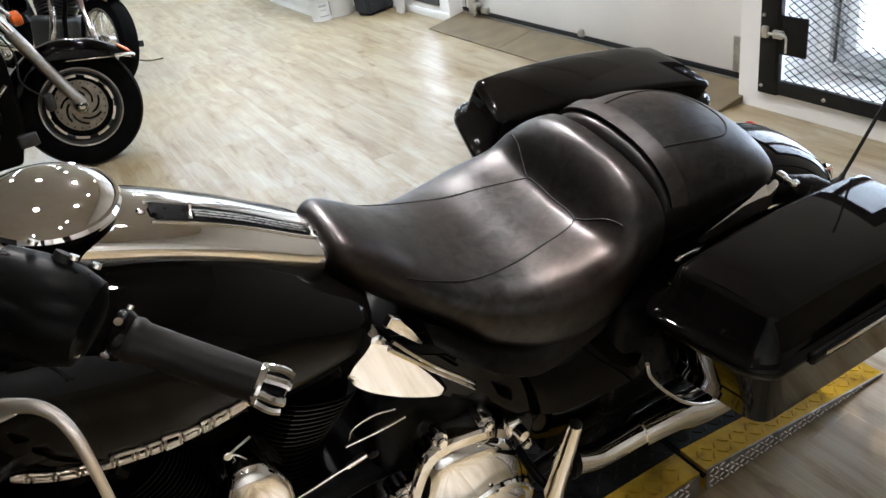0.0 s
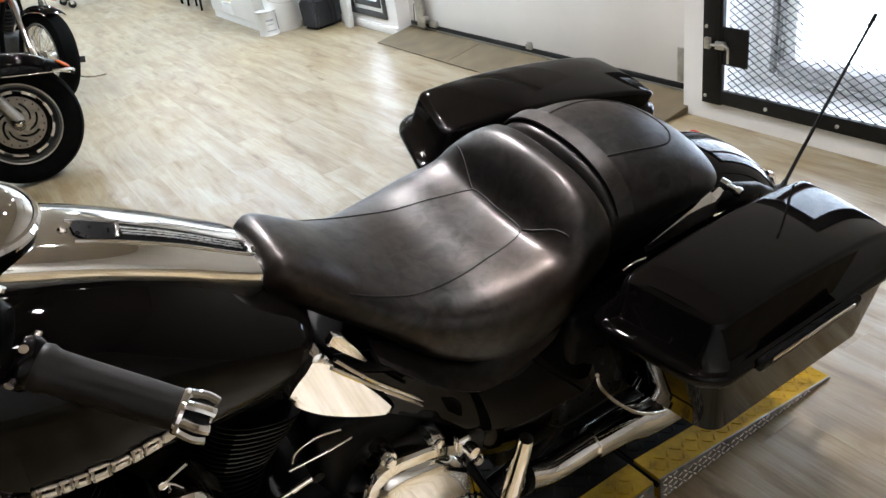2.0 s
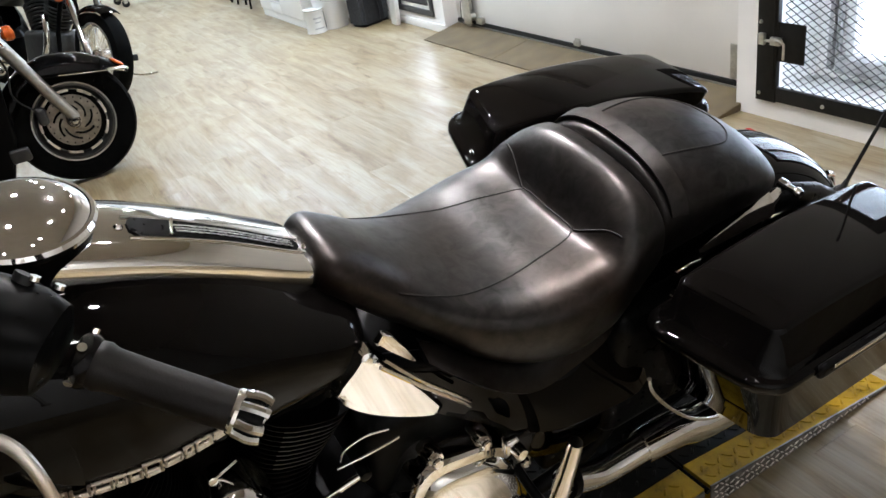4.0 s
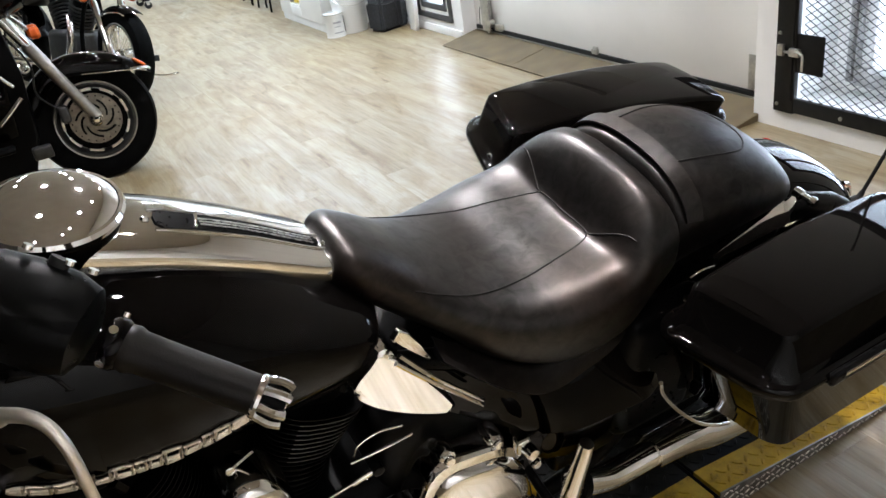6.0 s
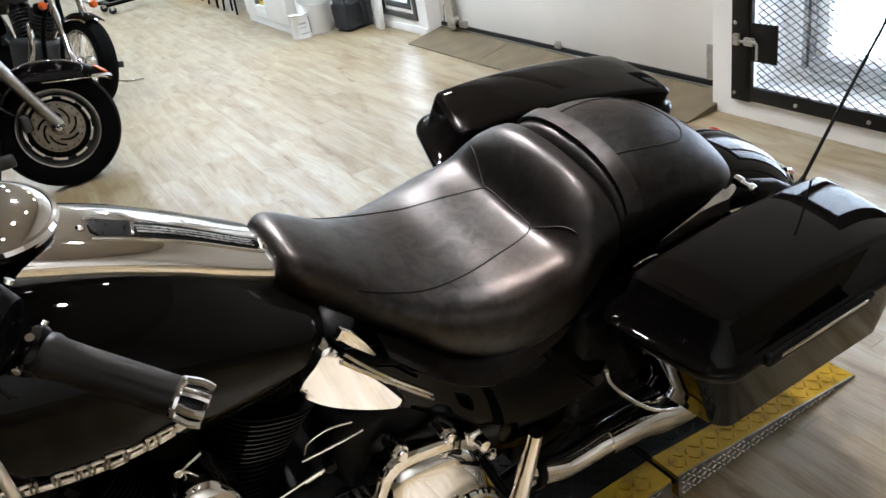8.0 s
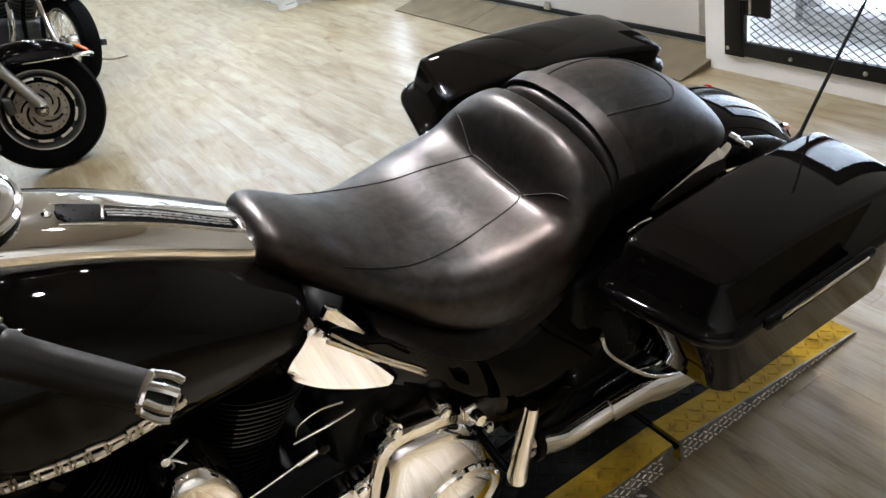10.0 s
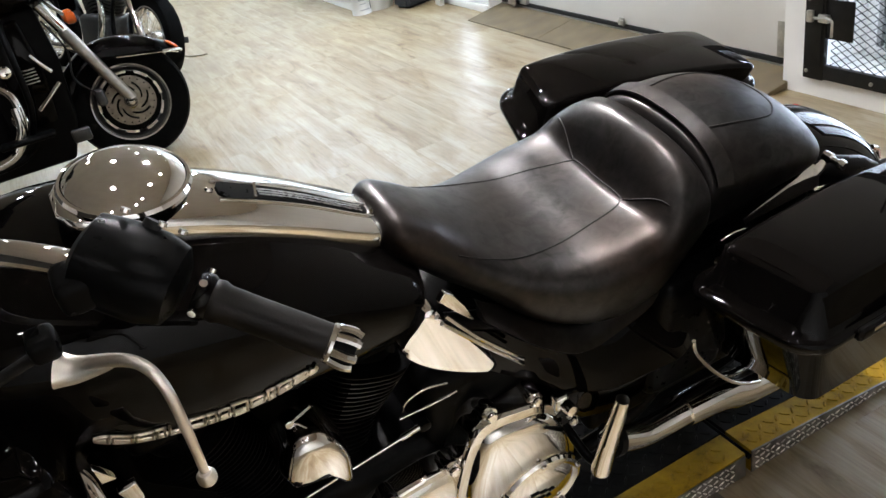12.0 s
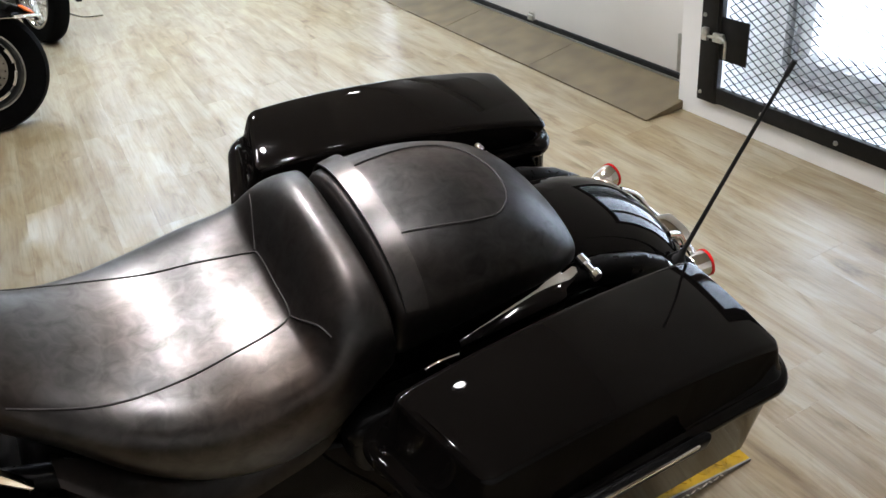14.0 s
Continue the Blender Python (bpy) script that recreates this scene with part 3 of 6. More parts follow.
# ---- tank and console ----
TANK = [(-0.64, 0.05, 1.02, 0.95, 0.0), (-0.60, 0.105, 1.055, 0.91, 0.0), (-0.52, 0.155, 1.075, 0.845, 0.012), (-0.42, 0.180, 1.075, 0.803, 0.016), (-0.30, 0.188, 1.050, 0.780, 0.018),
        (-0.20, 0.182, 1.012, 0.770, 0.018), (-0.10, 0.170, 0.958, 0.768, 0.014), (-0.04, 0.160, 0.918, 0.774, 0.008), (0.0, 0.150, 0.892, 0.782, 0.004), (0.025, 0.132, 0.874, 0.80, 0.002), (0.04, 0.09, 0.86, 0.815, 0.0)]
tank = part("fuel_tank", loft([[Vector((p.x, p.y * (1.13 if p.y > 0 else 1.0), p.z)) for p in ring] for ring in body_of(TANK, 60, 2.9, 48)]), BLACK, bike, "gloss black fuel tank")


# ---- saddlebags ----
def rounded(x0, x1, ya, yb, r, z, n=7, mid=18):
    """A rounded outline: ya(x), yb(x) give its inner and outer edge, z(x) its height.
    Its first half runs along the outer edge from x1 to x0, its second back along the inner one."""
    pts = []
    for cx, cy, a0, edge in ((x1 - r, 1, 0, yb), (x0 + r, 1, 90, yb), (x0 + r, -1, 180, ya), (x1 - r, -1, 270, ya)):
        for k in range(n + 1):
            a = radians(a0 + 90 * k / n)
            x = cx + r * math.cos(a)
            pts.append(Vector((x, edge(x) - cy * r + r * math.sin(a), z(x))))
        if a0 in (0, 180):
            far = x0 + r if a0 == 0 else x1 - r
            for k in range(1, mid):
                x = cx + (far - cx) * k / mid
                pts.append(Vector((x, edge(x), z(x))))
    return pts


def lid_shell(rings, crown=0.004, across=6):
    """Stacked outlines closed on top by strips between the two long edges."""
    bm = bmesh.new()
    vs = [[bm.verts.new(p) for p in ring] for ring in rings]
    n = len(vs[0])
    for a, b in zip(vs, vs[1:]):
        for k in range(n):
            bm.faces.new((a[k], a[(k + 1) % n], b[(k + 1) % n], b[k]))
    bm.faces.new(vs[0][::-1])
    last, rows = vs[-1], []
    for i in range(n // 2):
        p, q = last[i], last[n - 1 - i]
        row = [p]
        for k in range(1, across):
            f = k / across
            row.append(bm.verts.new(p.co.lerp(q.co, f) + Vector((0, 0, crown * 4 * f * (1 - f)))))
        rows.append(row + [q])
    for a, b in zip(rows, rows[1:]):
        for k in range(across):
            bm.faces.new((a[k], b[k], b[k + 1], a[k + 1]))
    bm.faces.new(rows[0])
    bm.faces.new(rows[-1])
    bmesh.ops.remove_doubles(bm, verts=bm.verts, dist=1e-5)
    return finish(bm, True, 50)


LID_TOP = [(0.50, 0.796), (0.60, 0.797), (0.72, 0.790), (0.84, 0.776), (0.94, 0.759), (1.00, 0.746), (1.035, 0.736), (1.06, 0.727)]


def saddlebag(side, dz=0.0):
    """side -1: the left bag; 1: the right one."""
    lerp = lambda a, b: (lambda x: a + (b - a) * (x - 0.5) / 0.56)
    slant = lambda p: 0.28 * max(0.0, p.y - 0.24) * (1 - (p.x - 0.45) / 0.62)
    flip = lambda ring: [Vector((p.x + slant(p), side * p.y, p.z + dz)) for p in ring]
    ri, ro = lerp(0.232, 0.195), lerp(0.442, 0.425)
    rz = lerp(0.708, 0.672)
    off = lambda f, d: (lambda x: f(x) + d)
    bag = part("saddlebag", loft([flip(rounded(0.585, 1.06, lerp(0.25, 0.21), lerp(0.405, 0.385), 0.03, lerp(0.490, 0.440))),
                                  flip(rounded(0.555, 1.09, lerp(0.235, 0.20), lerp(0.430, 0.412), 0.035, lerp(0.512, 0.462))),
                                  flip(rounded(0.465, 1.073, lerp(0.232, 0.195), lerp(0.440, 0.420), 0.045, off(rz, -0.012)))], True, 30), BLACK, bike, "gloss black hard saddlebag")
    part("lid_trim", loft([flip(rounded(0.458, 1.068, off(ri, -0.006), off(ro, 0.006), 0.05, off(rz, -0.013))),
                           flip(rounded(0.451, 1.080, off(ri, -0.009), off(ro, 0.009), 0.055, off(rz, -0.010))),
                           flip(rounded(0.449, 1.082, off(ri, -0.011), off(ro, 0.011), 0.055, off(rz, -0.004))),
                           flip(rounded(0.449, 1.082, off(ri, -0.011), off(ro, 0.011), 0.055, off(rz, 0.004))),
                           flip(rounded(0.452, 1.080, off(ri, -0.009), off(ro, 0.009), 0.054, off(rz, 0.010))),
                           flip(rounded(0.460, 1.078, off(ri, -0.002), off(ro, 0.002), 0.05, off(rz, 0.014)))], True, 60), BLACK, bag, "gloss black lid flange")
    ti, to = lerp(0.252, 0.205), lerp(0.402, 0.388)
    top = lambda x: table(LID_TOP, x)[0]
    part("lid", lid_shell([flip(rounded(0.464, 1.074, off(ri, 0.002), off(ro, -0.002), 0.045, off(rz, 0.013))),
                           flip(rounded(0.470, 1.070, off(ri, 0.004), off(ro, -0.005), 0.043, off(rz, 0.018))),
                           flip(rounded(0.480, 1.067, off(ri, 0.008), off(ro, -0.012), 0.040, off(rz, 0.026))),
                           flip(rounded(0.500, 1.060, off(ti, -0.007), off(to, 0.010), 0.020, off(top, -0.009))),
                           flip(rounded(0.503, 1.057, off(ti, -0.004), off(to, 0.007), 0.018, off(top, -0.004))),
                           flip(rounded(0.506, 1.055, off(ti, -0.001), off(to, 0.004), 0.016, off(top, -0.001))),
                           flip(rounded(0.511, 1.051, off(ti, 0.004), off(to, -0.001), 0.014, top))]), BLACK, bag, "gloss black saddlebag lid")
    y = side * 0.446
    latch = part("latch_housing", box((0.612, min(y, y + side * 0.014), 0.692), (0.872, max(y, y + side * 0.014), 0.722), 0.008, 3), SATIN, bag, "black latch housing with a chrome strip")
    part("latch_strip", box((0.636, y + side * 0.0145 - 0.002, 0.712), (0.846, y + side * 0.0145 + 0.002, 0.719), 0.0015), CHROME, latch, "thin chrome strip")
    return bag


saddlebag(-1)
saddlebag(1, 0.002)

# stitched panel and strap of the passenger pad
def pad(x, y, lift=0.0):
    return top_at(PILLION, x, y, lift=lift)


for s in (-1, 1):
    seam(PILLION, [(0.606, s * 0.078), (0.66, s * 0.087), (0.71, s * 0.092), (0.757, s * 0.087), (0.788, s * 0.062), (0.802, s * 0.03), (0.806, 0.0)], 0.0020, pillion)
bm = bmesh.new()
rows = []
for k in range(41):
    y = -0.166 + 0.332 * k / 40
    rows.append([bm.verts.new(pad(0.572 + 0.032 * q, y * (0.97 + 0.03 * q), 0.0115)) for q in (0, 0.06, 0.5, 0.94, 1)])
for a, b in zip(rows, rows[1:]):
    for q in range(4):
        bm.faces.new((a[q], a[q + 1], b[q + 1], b[q]))
bmesh.ops.recalc_face_normals(bm, faces=bm.faces)
bmesh.ops.solidify(bm, geom=list(bm.faces), thickness=0.004)
part("seat_strap", finish(bm), LEATHER, pillion, "flat black leather strap across the pad")


# ---- console on the tank ----
CONS = [(-0.385, 0.030, 1.118, 1.06, 0.0), (-0.37, 0.050, 1.122, 1.06, 0.004), (-0.30, 0.066, 1.104, 1.03, 0.006), (-0.20, 0.066, 1.058, 0.985, 0.008),
        (-0.10, 0.062, 1.000, 0.93, 0.008), (-0.02, 0.056, 0.945, 0.885, 0.006), (0.018, 0.053, 0.921, 0.87, 0.004), (0.030, 0.048, 0.905, 0.865, 0.0)]
console = part("tank_console", loft(body_of(CONS, 44, 4.5, 40)), CHROME, bike, "chrome tank console with a black ribbed inlay")


def on_console(x, y, lift):
    return top_at(CONS, x, y, 4.5, lift)


bm = bmesh.new()
rows = []
for i in range(26):
    x = -0.200 + 0.196 * i / 25
    w = 0.0185 - 0.006 * i / 25
    if i in (0, 25):
        w *= 0.45
    rows.append([bm.verts.new(on_console(x, w * s - 0.012, 0.0022)) for s in (-1, -0.5, 0.5, 1)])
for a, b in zip(rows, rows[1:]):
    for k in range(3):
        bm.faces.new((a[k], a[k + 1], b[k + 1], b[k]))
bmesh.ops.solidify(bm, geom=list(bm.faces), thickness=0.004)
inlay = part("console_inlay", finish(bm), SATIN, console, "long black console inlay")
for s in (-0.006, 0.0, 0.006):
    part("inlay_rib", tube([on_console(-0.150 + 0.138 * k / 5, s - 0.012, 0.003) for k in range(6)], 0.0012, 3, 6), DULL_CHROME, inlay)
part("inlay_badge", tube([on_console(-0.158, -0.0275, 0.0045), on_console(-0.150, 0.0035, 0.0045)], 0.0042, 2, 8, flat=0.5), CHROME, inlay, "bright slanted bar")
for s in (-1, 1):
    edge = [on_console(-0.203 + 0.203 * k / 9, s * (0.0212 - 0.0062 * k / 9) - 0.012, 0.001) for k in range(10)]
    part("inlay_rim", tube(edge, 0.0022, 3, 8), CHROME, inlay)
for x in (-0.210, 0.006):
    part("screw", lathe([(0.0, 0.004), (0.004, 0.0035), (0.006, 0.0)], on_console(x, -0.012, 0.0), (0.4, 0, 1), 14), CHROME, console)
part("console_rim", tube([on_console(-0.33 + 0.34 * k / 9, -0.057 + 0.008 * k / 9, -0.010) for k in range(10)], 0.004, 3, 8), CHROME, console)

# domed dial ahead of the console
DC, DN = Vector((-0.300, 0.0, 1.112)), Vector((0.16, -0.02, 1.0)).normalized()
dial = part("dash_dial", lathe([(0.0546, -0.07), (0.0663, -0.05), (0.0725, -0.012), (0.0725, 0.0)], DC, DN, 48), BLACK, bike, "black dial housing under a domed chrome cover")
part("dial_cover", lathe([(0.0733, 0.001), (0.0718, 0.008), (0.0640, 0.016), (0.0499, 0.0235), (0.0312, 0.029), (0.0140, 0.0315), (0.0000, 0.032)], DC, DN, 56), CHROME, dial, "domed polished chrome cover")
part("dial_ring", lathe([(0.0718, -0.004), (0.0772, -0.003), (0.0788, 0.003), (0.0764, 0.008), (0.0725, 0.009)], DC, DN, 56), CHROME, dial, "bright chrome bezel ring")

# tank badge: raised bars along the flank
def flank(x, z):
    """A place on the left flank of the tank."""
    w, zt, zb, cr = table(TANK, x)
    s = min(abs((z - (zt + zb) / 2) / ((zt - zb) / 2)), 0.98)
    c = (1 - s ** 2.9) ** (1 / 2.9)
    return Vector((x, -w * c, z))


BX0, BX1 = -0.446, -0.166
# along the badge: x, middle height, half its height
BADGE_LINE = [(-0.446, 0.905, 0.003), (-0.432, 0.897, 0.010), (-0.40, 0.878, 0.011), (-0.355, 0.869, 0.015), (-0.32, 0.862, 0.015), (-0.287, 0.857, 0.014), (-0.25, 0.855, 0.010), (-0.207, 0.858, 0.007), (-0.166, 0.862, 0.004)]
PROUD = Vector((0, -0.003, -0.0005))


def badge_at(x, f):
    z, half = table(BADGE_LINE, x)
    return flank(x, z + f * half) + PROUD


def badge_rail(x0, x1, f, r, owner, name="badge_rail"):
    pts = [badge_at(x0 + (x1 - x0) * k / 6, f) for k in range(7)]
    return part(name, tube(pts, r, 3, 6, flat=0.7), BADGE, owner, "worn chrome script badge on the tank flank" if name == "tank_badge" else "")


badge = badge_rail(BX0, BX1, -0.3, 0.0024, bike, "tank_badge")
rng = random.Random(7)
x = BX0
while x < BX1 - 0.008:
    wide = rng.choice((0.011, 0.014, 0.020))
    end = min(x + wide, BX1)
    tall = rng.choice((0.8, 0.9, 1.15))
    if rng.random() < 0.7:
        badge_rail(x, end, tall, 0.0024, badge)
    if rng.random() < 0.7:
        badge_rail(x, end, -tall, 0.0024, badge)
    for xx in (x + 0.001, end - 0.001):
        part("badge_bar", tube([badge_at(xx - 0.001, -tall), badge_at(xx, 0), badge_at(xx + 0.002, tall)], 0.0027, 2, 6, flat=0.7), BADGE, badge)
    x = end + 0.0035

# lower tank flange and frame rail
part("tank_flange", tube([flank(-0.50 + 0.5 * k / 9, table(TANK, -0.50 + 0.5 * k / 9)[2] + 0.022) + Vector((0, 0.01, -0.012)) for k in range(10)], 0.008, 3, 8), BLACK, tank)
frame_ob = part("frame", tube([(-0.62, -0.05, 0.93), (-0.40, -0.06, 0.82), (-0.1, -0.075, 0.77), (0.15, -0.11, 0.70), (0.40, -0.14, 0.60), (0.50, -0.15, 0.45)], 0.019, 6, 14), SATIN, bike, "black frame tubes")
part("frame_rail", tube([(-0.62, 0.05, 0.93), (-0.40, 0.06, 0.82), (-0.1, 0.075, 0.77), (0.15, 0.11, 0.70), (0.40, 0.14, 0.60), (0.50, 0.15, 0.45)], 0.019, 6, 14), SATIN, frame_ob)
for s in (-1, 1):
    part("frame_rail", tube([(-0.60, s * 0.04, 0.92), (-0.52, s * 0.09, 0.55), (-0.44, s * 0.12, 0.25), (-0.2, s * 0.13, 0.19), (0.35, s * 0.14, 0.19), (0.52, s * 0.15, 0.30), (0.50, s * 0.15, 0.45)], 0.018, 6, 14), SATIN, frame_ob)
part("headstock", rod((-0.66, 0, 0.86), (-0.58, 0, 1.06), 0.035), SATIN, frame_ob)
part("swingarm", box((0.35, -0.16, 0.27), (0.86, -0.11, 0.34), 0.015, 3), SATIN, frame_ob)
part("swingarm", box((0.35, 0.11, 0.27), (0.86, 0.16, 0.34), 0.015, 3), SATIN, frame_ob)

# ---- handlebar, grip and clutch lever ----
GA, GB = Vector((-0.275, -0.347, 1.202)), Vector((-0.178, -0.424, 1.146))


TURNED = Matrix.Translation((-0.58, 0, 0)) @ Matrix.Rotation(radians(28), 4, "Z") @ Matrix.Translation((0.58, 0, 0))


def handlebar():
    bar = part("handlebar", tube([(-0.30, -0.33, 1.217), (-0.40, -0.255, 1.245), (-0.50, -0.13, 1.21), (-0.53, 0, 1.19), *[TURNED @ Vector(v) for v in ((-0.46, 0.16, 1.21), (-0.40, 0.255, 1.245), (-0.30, 0.33, 1.217), (-0.20, 0.41, 1.155))]], 0.0128, 8, 14), CHROME, bike, "chrome handlebar")
    for s in (-1, 1):
        m = Vector((1, -s, 1))
        a, b = GA * m, GB * m
        first = set(bike.children_recursive)
        d = (b - a).normalized()
        g = part("grip", lathe([(0.0, 0.0), (0.0185, 0.0), (0.0195, 0.006), (0.0172, 0.012), (0.0168, 0.04), (0.0170, 0.08), (0.0167, 0.108), (0.0, 0.108)], a, d, 28), GRIP, bar, "black rubber handgrip with a slotted chrome end cap")
        part("grip_collar", lathe([(0.0, 0.106), (0.0175, 0.106), (0.0188, 0.108), (0.0188, 0.111), (0.0155, 0.113), (0.0, 0.113)], a, d, 28), CHROME, g)
        part("grip_cap", lathe([(0.0, 0.112), (0.0142, 0.112), (0.0142, 0.131), (0.0, 0.131)], a, d, 24), SATIN, g)
        q = d.to_track_quat("Z", "Y").to_matrix()
        for k in range(7):
            an = k * math.tau / 7
            u = q @ Vector((math.cos(an), math.sin(an), 0))
            part("cap_finger", tube([a + d * 0.112 + u * 0.0150, a + d * 0.124 + u * 0.0168, a + d * 0.133 + u * 0.0150], 0.0042, 3, 8), CHROME, g, "chrome cap finger")
        part("grip_ring", lathe([(0.0, -0.014), (0.019, -0.014), (0.0215, -0.010), (0.0215, -0.004), (0.019, 0.0), (0.0, 0.0)], a, d, 24), BLACK, g)
        for an in (0.6, 1.8, 3.0):
            u = q @ Vector((math.cos(an), math.sin(an), 0))
            part("ring_screw", rod(a - d * 0.009 + u * 0.020, a - d * 0.009 + u * 0.025, 0.0035), CHROME, g)
        c = a - d * 0.072
        sw = part("switch_housing", loft([[c + q @ Vector((0.038 * f * spow(math.cos(k * math.tau / 20), 0.75), 0.034 * f * spow(math.sin(k * math.tau / 20), 0.75), h)) for k in range(20)] for f, h in ((0.55, -0.045), (0.95, -0.038), (1.05, -0.01), (1.05, 0.02), (0.9, 0.040), (0.6, 0.046))]), SATIN, bar, "black switch housing")
        for du, dv in ((0.046, 0.0), (0.03, 0.032)):
            u = q @ Vector((du, dv, 0.004))
            part("switch_button", rod(c + u * 0.9, c + u * 1.06, 0.008, seg=14), RUBBER, sw)
        for hh in (-0.02, 0.012, 0.03):
            u = q @ Vector((0.028, 0.036, 0))
            part("housing_screw", rod(c + d * hh + u * 0.98, c + d * hh + u * 1.06, 0.004, seg=10), CHROME, sw)
        part("clamp", box(c + Vector((-0.06, -0.022, -0.012)), c + Vector((-0.02, 0.02, 0.022)), 0.008, 3), SATIN, sw)
        # lever: a bracket ahead of the bar and a blade that hangs past the grip
        lv = part("lever", tube([(-0.412, s * 0.329, 1.172), (-0.399, s * 0.337, 1.175), (-0.371, s * 0.352, 1.187), (-0.348, s * 0.372, 1.189), (-0.337, s * 0.390, 1.170), (-0.3355, s * 0.405, 1.115), (-0.3365, s * 0.411, 1.066)], 0.0080, 8, 14, ends=(0.0070, 0.0042), flat=0.75), SATINALLOY, bar, "polished alloy clutch lever" if s < 0 else "polished alloy brake lever")
        part("lever_ball", lathe([(0.0, 0.010), (0.006, 0.008), (0.009, 0.003), (0.009, -0.003), (0.006, -0.008), (0.0, -0.010)], (-0.3367, s * 0.411, 1.061), (0, 0, 1), 20), SATINALLOY, lv)
        part("lever_root", tube([(-0.412, s * 0.329, 1.178), (-0.395, s * 0.338, 1.177), (-0.368, s * 0.354, 1.187)], 0.016, 4, 12, ends=(0.0165, 0.0068), flat=0.5), SATINALLOY, lv)
        part("lever_bracket", box((-0.425, min(s * 0.300, s * 0.330), 1.185), (-0.400, max(s * 0.300, s * 0.330), 1.21), 0.007, 3), SATIN, lv)
        if s > 0:
            for ob in bike.children_recursive:
                if ob not in first:
                    ob.data.transform(TURNED)
    return bar


handlebar()
# cables from the bar, headlamp nacelle and fork
part("clutch_cable", tube([(-0.41, -0.29, 1.17), (-0.50, -0.24, 1.10), (-0.58, -0.15, 0.98), (-0.55, -0.12, 0.75)], 0.006, 8, 10), RUBBER, bike)
nac = part("nacelle", loft([[Vector((-0.52 - 0.30 * f, 0.125 * w * math.cos(a * math.tau / 28), 1.08 - 0.05 * f + 0.115 * w * math.sin(a * math.tau / 28))) for a in range(28)] for f, w in ((0.0, 0.75), (0.15, 0.95), (0.5, 1.05), (0.8, 0.98), (1.0, 0.9))]), CHROME, bike, "chrome headlamp nacelle")
part("headlamp", lathe([(0.0, 0.03), (0.05, 0.025), (0.085, 0.01), (0.095, 0.0), (0.1, -0.01)], (-0.82, 0, 1.03), (-1, 0, 0), 32), CHROME, nac)
fork = part("fork", rod((-0.82, -0.11, 0.31), (-0.60, -0.11, 1.0), 0.027), CHROME, bike, "chrome fork legs")
part("fork_leg", rod((-0.82, 0.11, 0.31), (-0.60, 0.11, 1.0), 0.027), CHROME, fork)


def road_wheel(owner, c, r, half, spoke_n=9, name="wheel"):
    """A cast wheel with its tyre, about the axle along y."""
    tyre = part("tyre", lathe([(r - 0.09, -half * 0.75), (r - 0.055, -half), (r - 0.02, -half * 0.88), (r - 0.004, -half * 0.5), (r, 0), (r - 0.004, half * 0.5), (r - 0.02, half * 0.88), (r - 0.055, half), (r - 0.09, half * 0.75)], c, (0, 1, 0), 64), TYRE, owner, "black road tyre")
    rim = part("rim", lathe([(r - 0.088, -half * 0.78), (r - 0.082, -half * 0.8), (r - 0.100, -half * 0.6), (r - 0.110, 0), (r - 0.100, half * 0.6), (r - 0.082, half * 0.8), (r - 0.088, half * 0.78)], c, (0, 1, 0), 64), CHROME, tyre)
    part("hub", lathe([(0.0, -0.07), (0.035, -0.07), (0.045, -0.04), (0.045, 0.04), (0.035, 0.07), (0.0, 0.07)], c, (0, 1, 0), 32), ALLOY, tyre)
    for k in range(spoke_n):
        a = k * math.tau / spoke_n
        d = Vector((math.cos(a), 0, math.sin(a)))
        part("spoke", tube([Vector(c) + d * 0.04, Vector(c) + d * (r * 0.4), Vector(c) + d * (r - 0.10)], 0.014, 2, 8, flat=0.6), SATIN, tyre)
    return tyre


road_wheel(bike, (-0.82, 0, 0.325), 0.325, 0.065)
road_wheel(bike, (0.80, 0, 0.325), 0.325, 0.07)
FF = [(-1.14, 0.44), (-1.08, 0.58), (-0.96, 0.665), (-0.82, 0.695), (-0.68, 0.67), (-0.56, 0.58), (-0.50, 0.46)]


def fender(name, pts, half, label, drop=0.06, steps=8):
    """An arched mudguard along a line in the middle plane."""
    line = curve_points([(x, 0, z) for x, z in pts], steps)
    bm = bmesh.new()
    rows = []
    m = 16
    for i, p in enumerate(line):
        d = (line[min(i + 1, len(line) - 1)] - line[max(i - 1, 0)]).normalized()
        n = Vector((-d.z, 0, d.x))
        if n.z < 0 and abs(n.z) > abs(n.x):
            n = -n
        if i and n.dot(prev) < 0:
            n = -n
        prev = n
        rows.append([bm.verts.new(p + Vector((0, half * spow(math.sin(t), 0.8), 0)) - n * drop * (1 - spow(math.cos(t), 0.7))) for t in [math.pi / 2 * (2 * k / m - 1) for k in range(m + 1)]])
    for a, b in zip(rows, rows[1:]):
        for k in range(m):
            bm.faces.new((a[k], a[k + 1], b[k + 1], b[k]))
    bmesh.ops.recalc_face_normals(bm, faces=bm.faces)
    bmesh.ops.solidify(bm, geom=list(bm.faces), thickness=0.004)
    return part(name, finish(bm), BLACK, bike, label)


fender("front_fender", FF, 0.085, "gloss black front fender")
rear = fender("rear_fender", [(0.50, 0.64), (0.62, 0.70), (0.76, 0.735), (0.90, 0.740), (1.02, 0.716), (1.12, 0.664), (1.20, 0.580), (1.25, 0.48), (1.275, 0.38)], 0.120, "gloss black rear fender", 0.085)

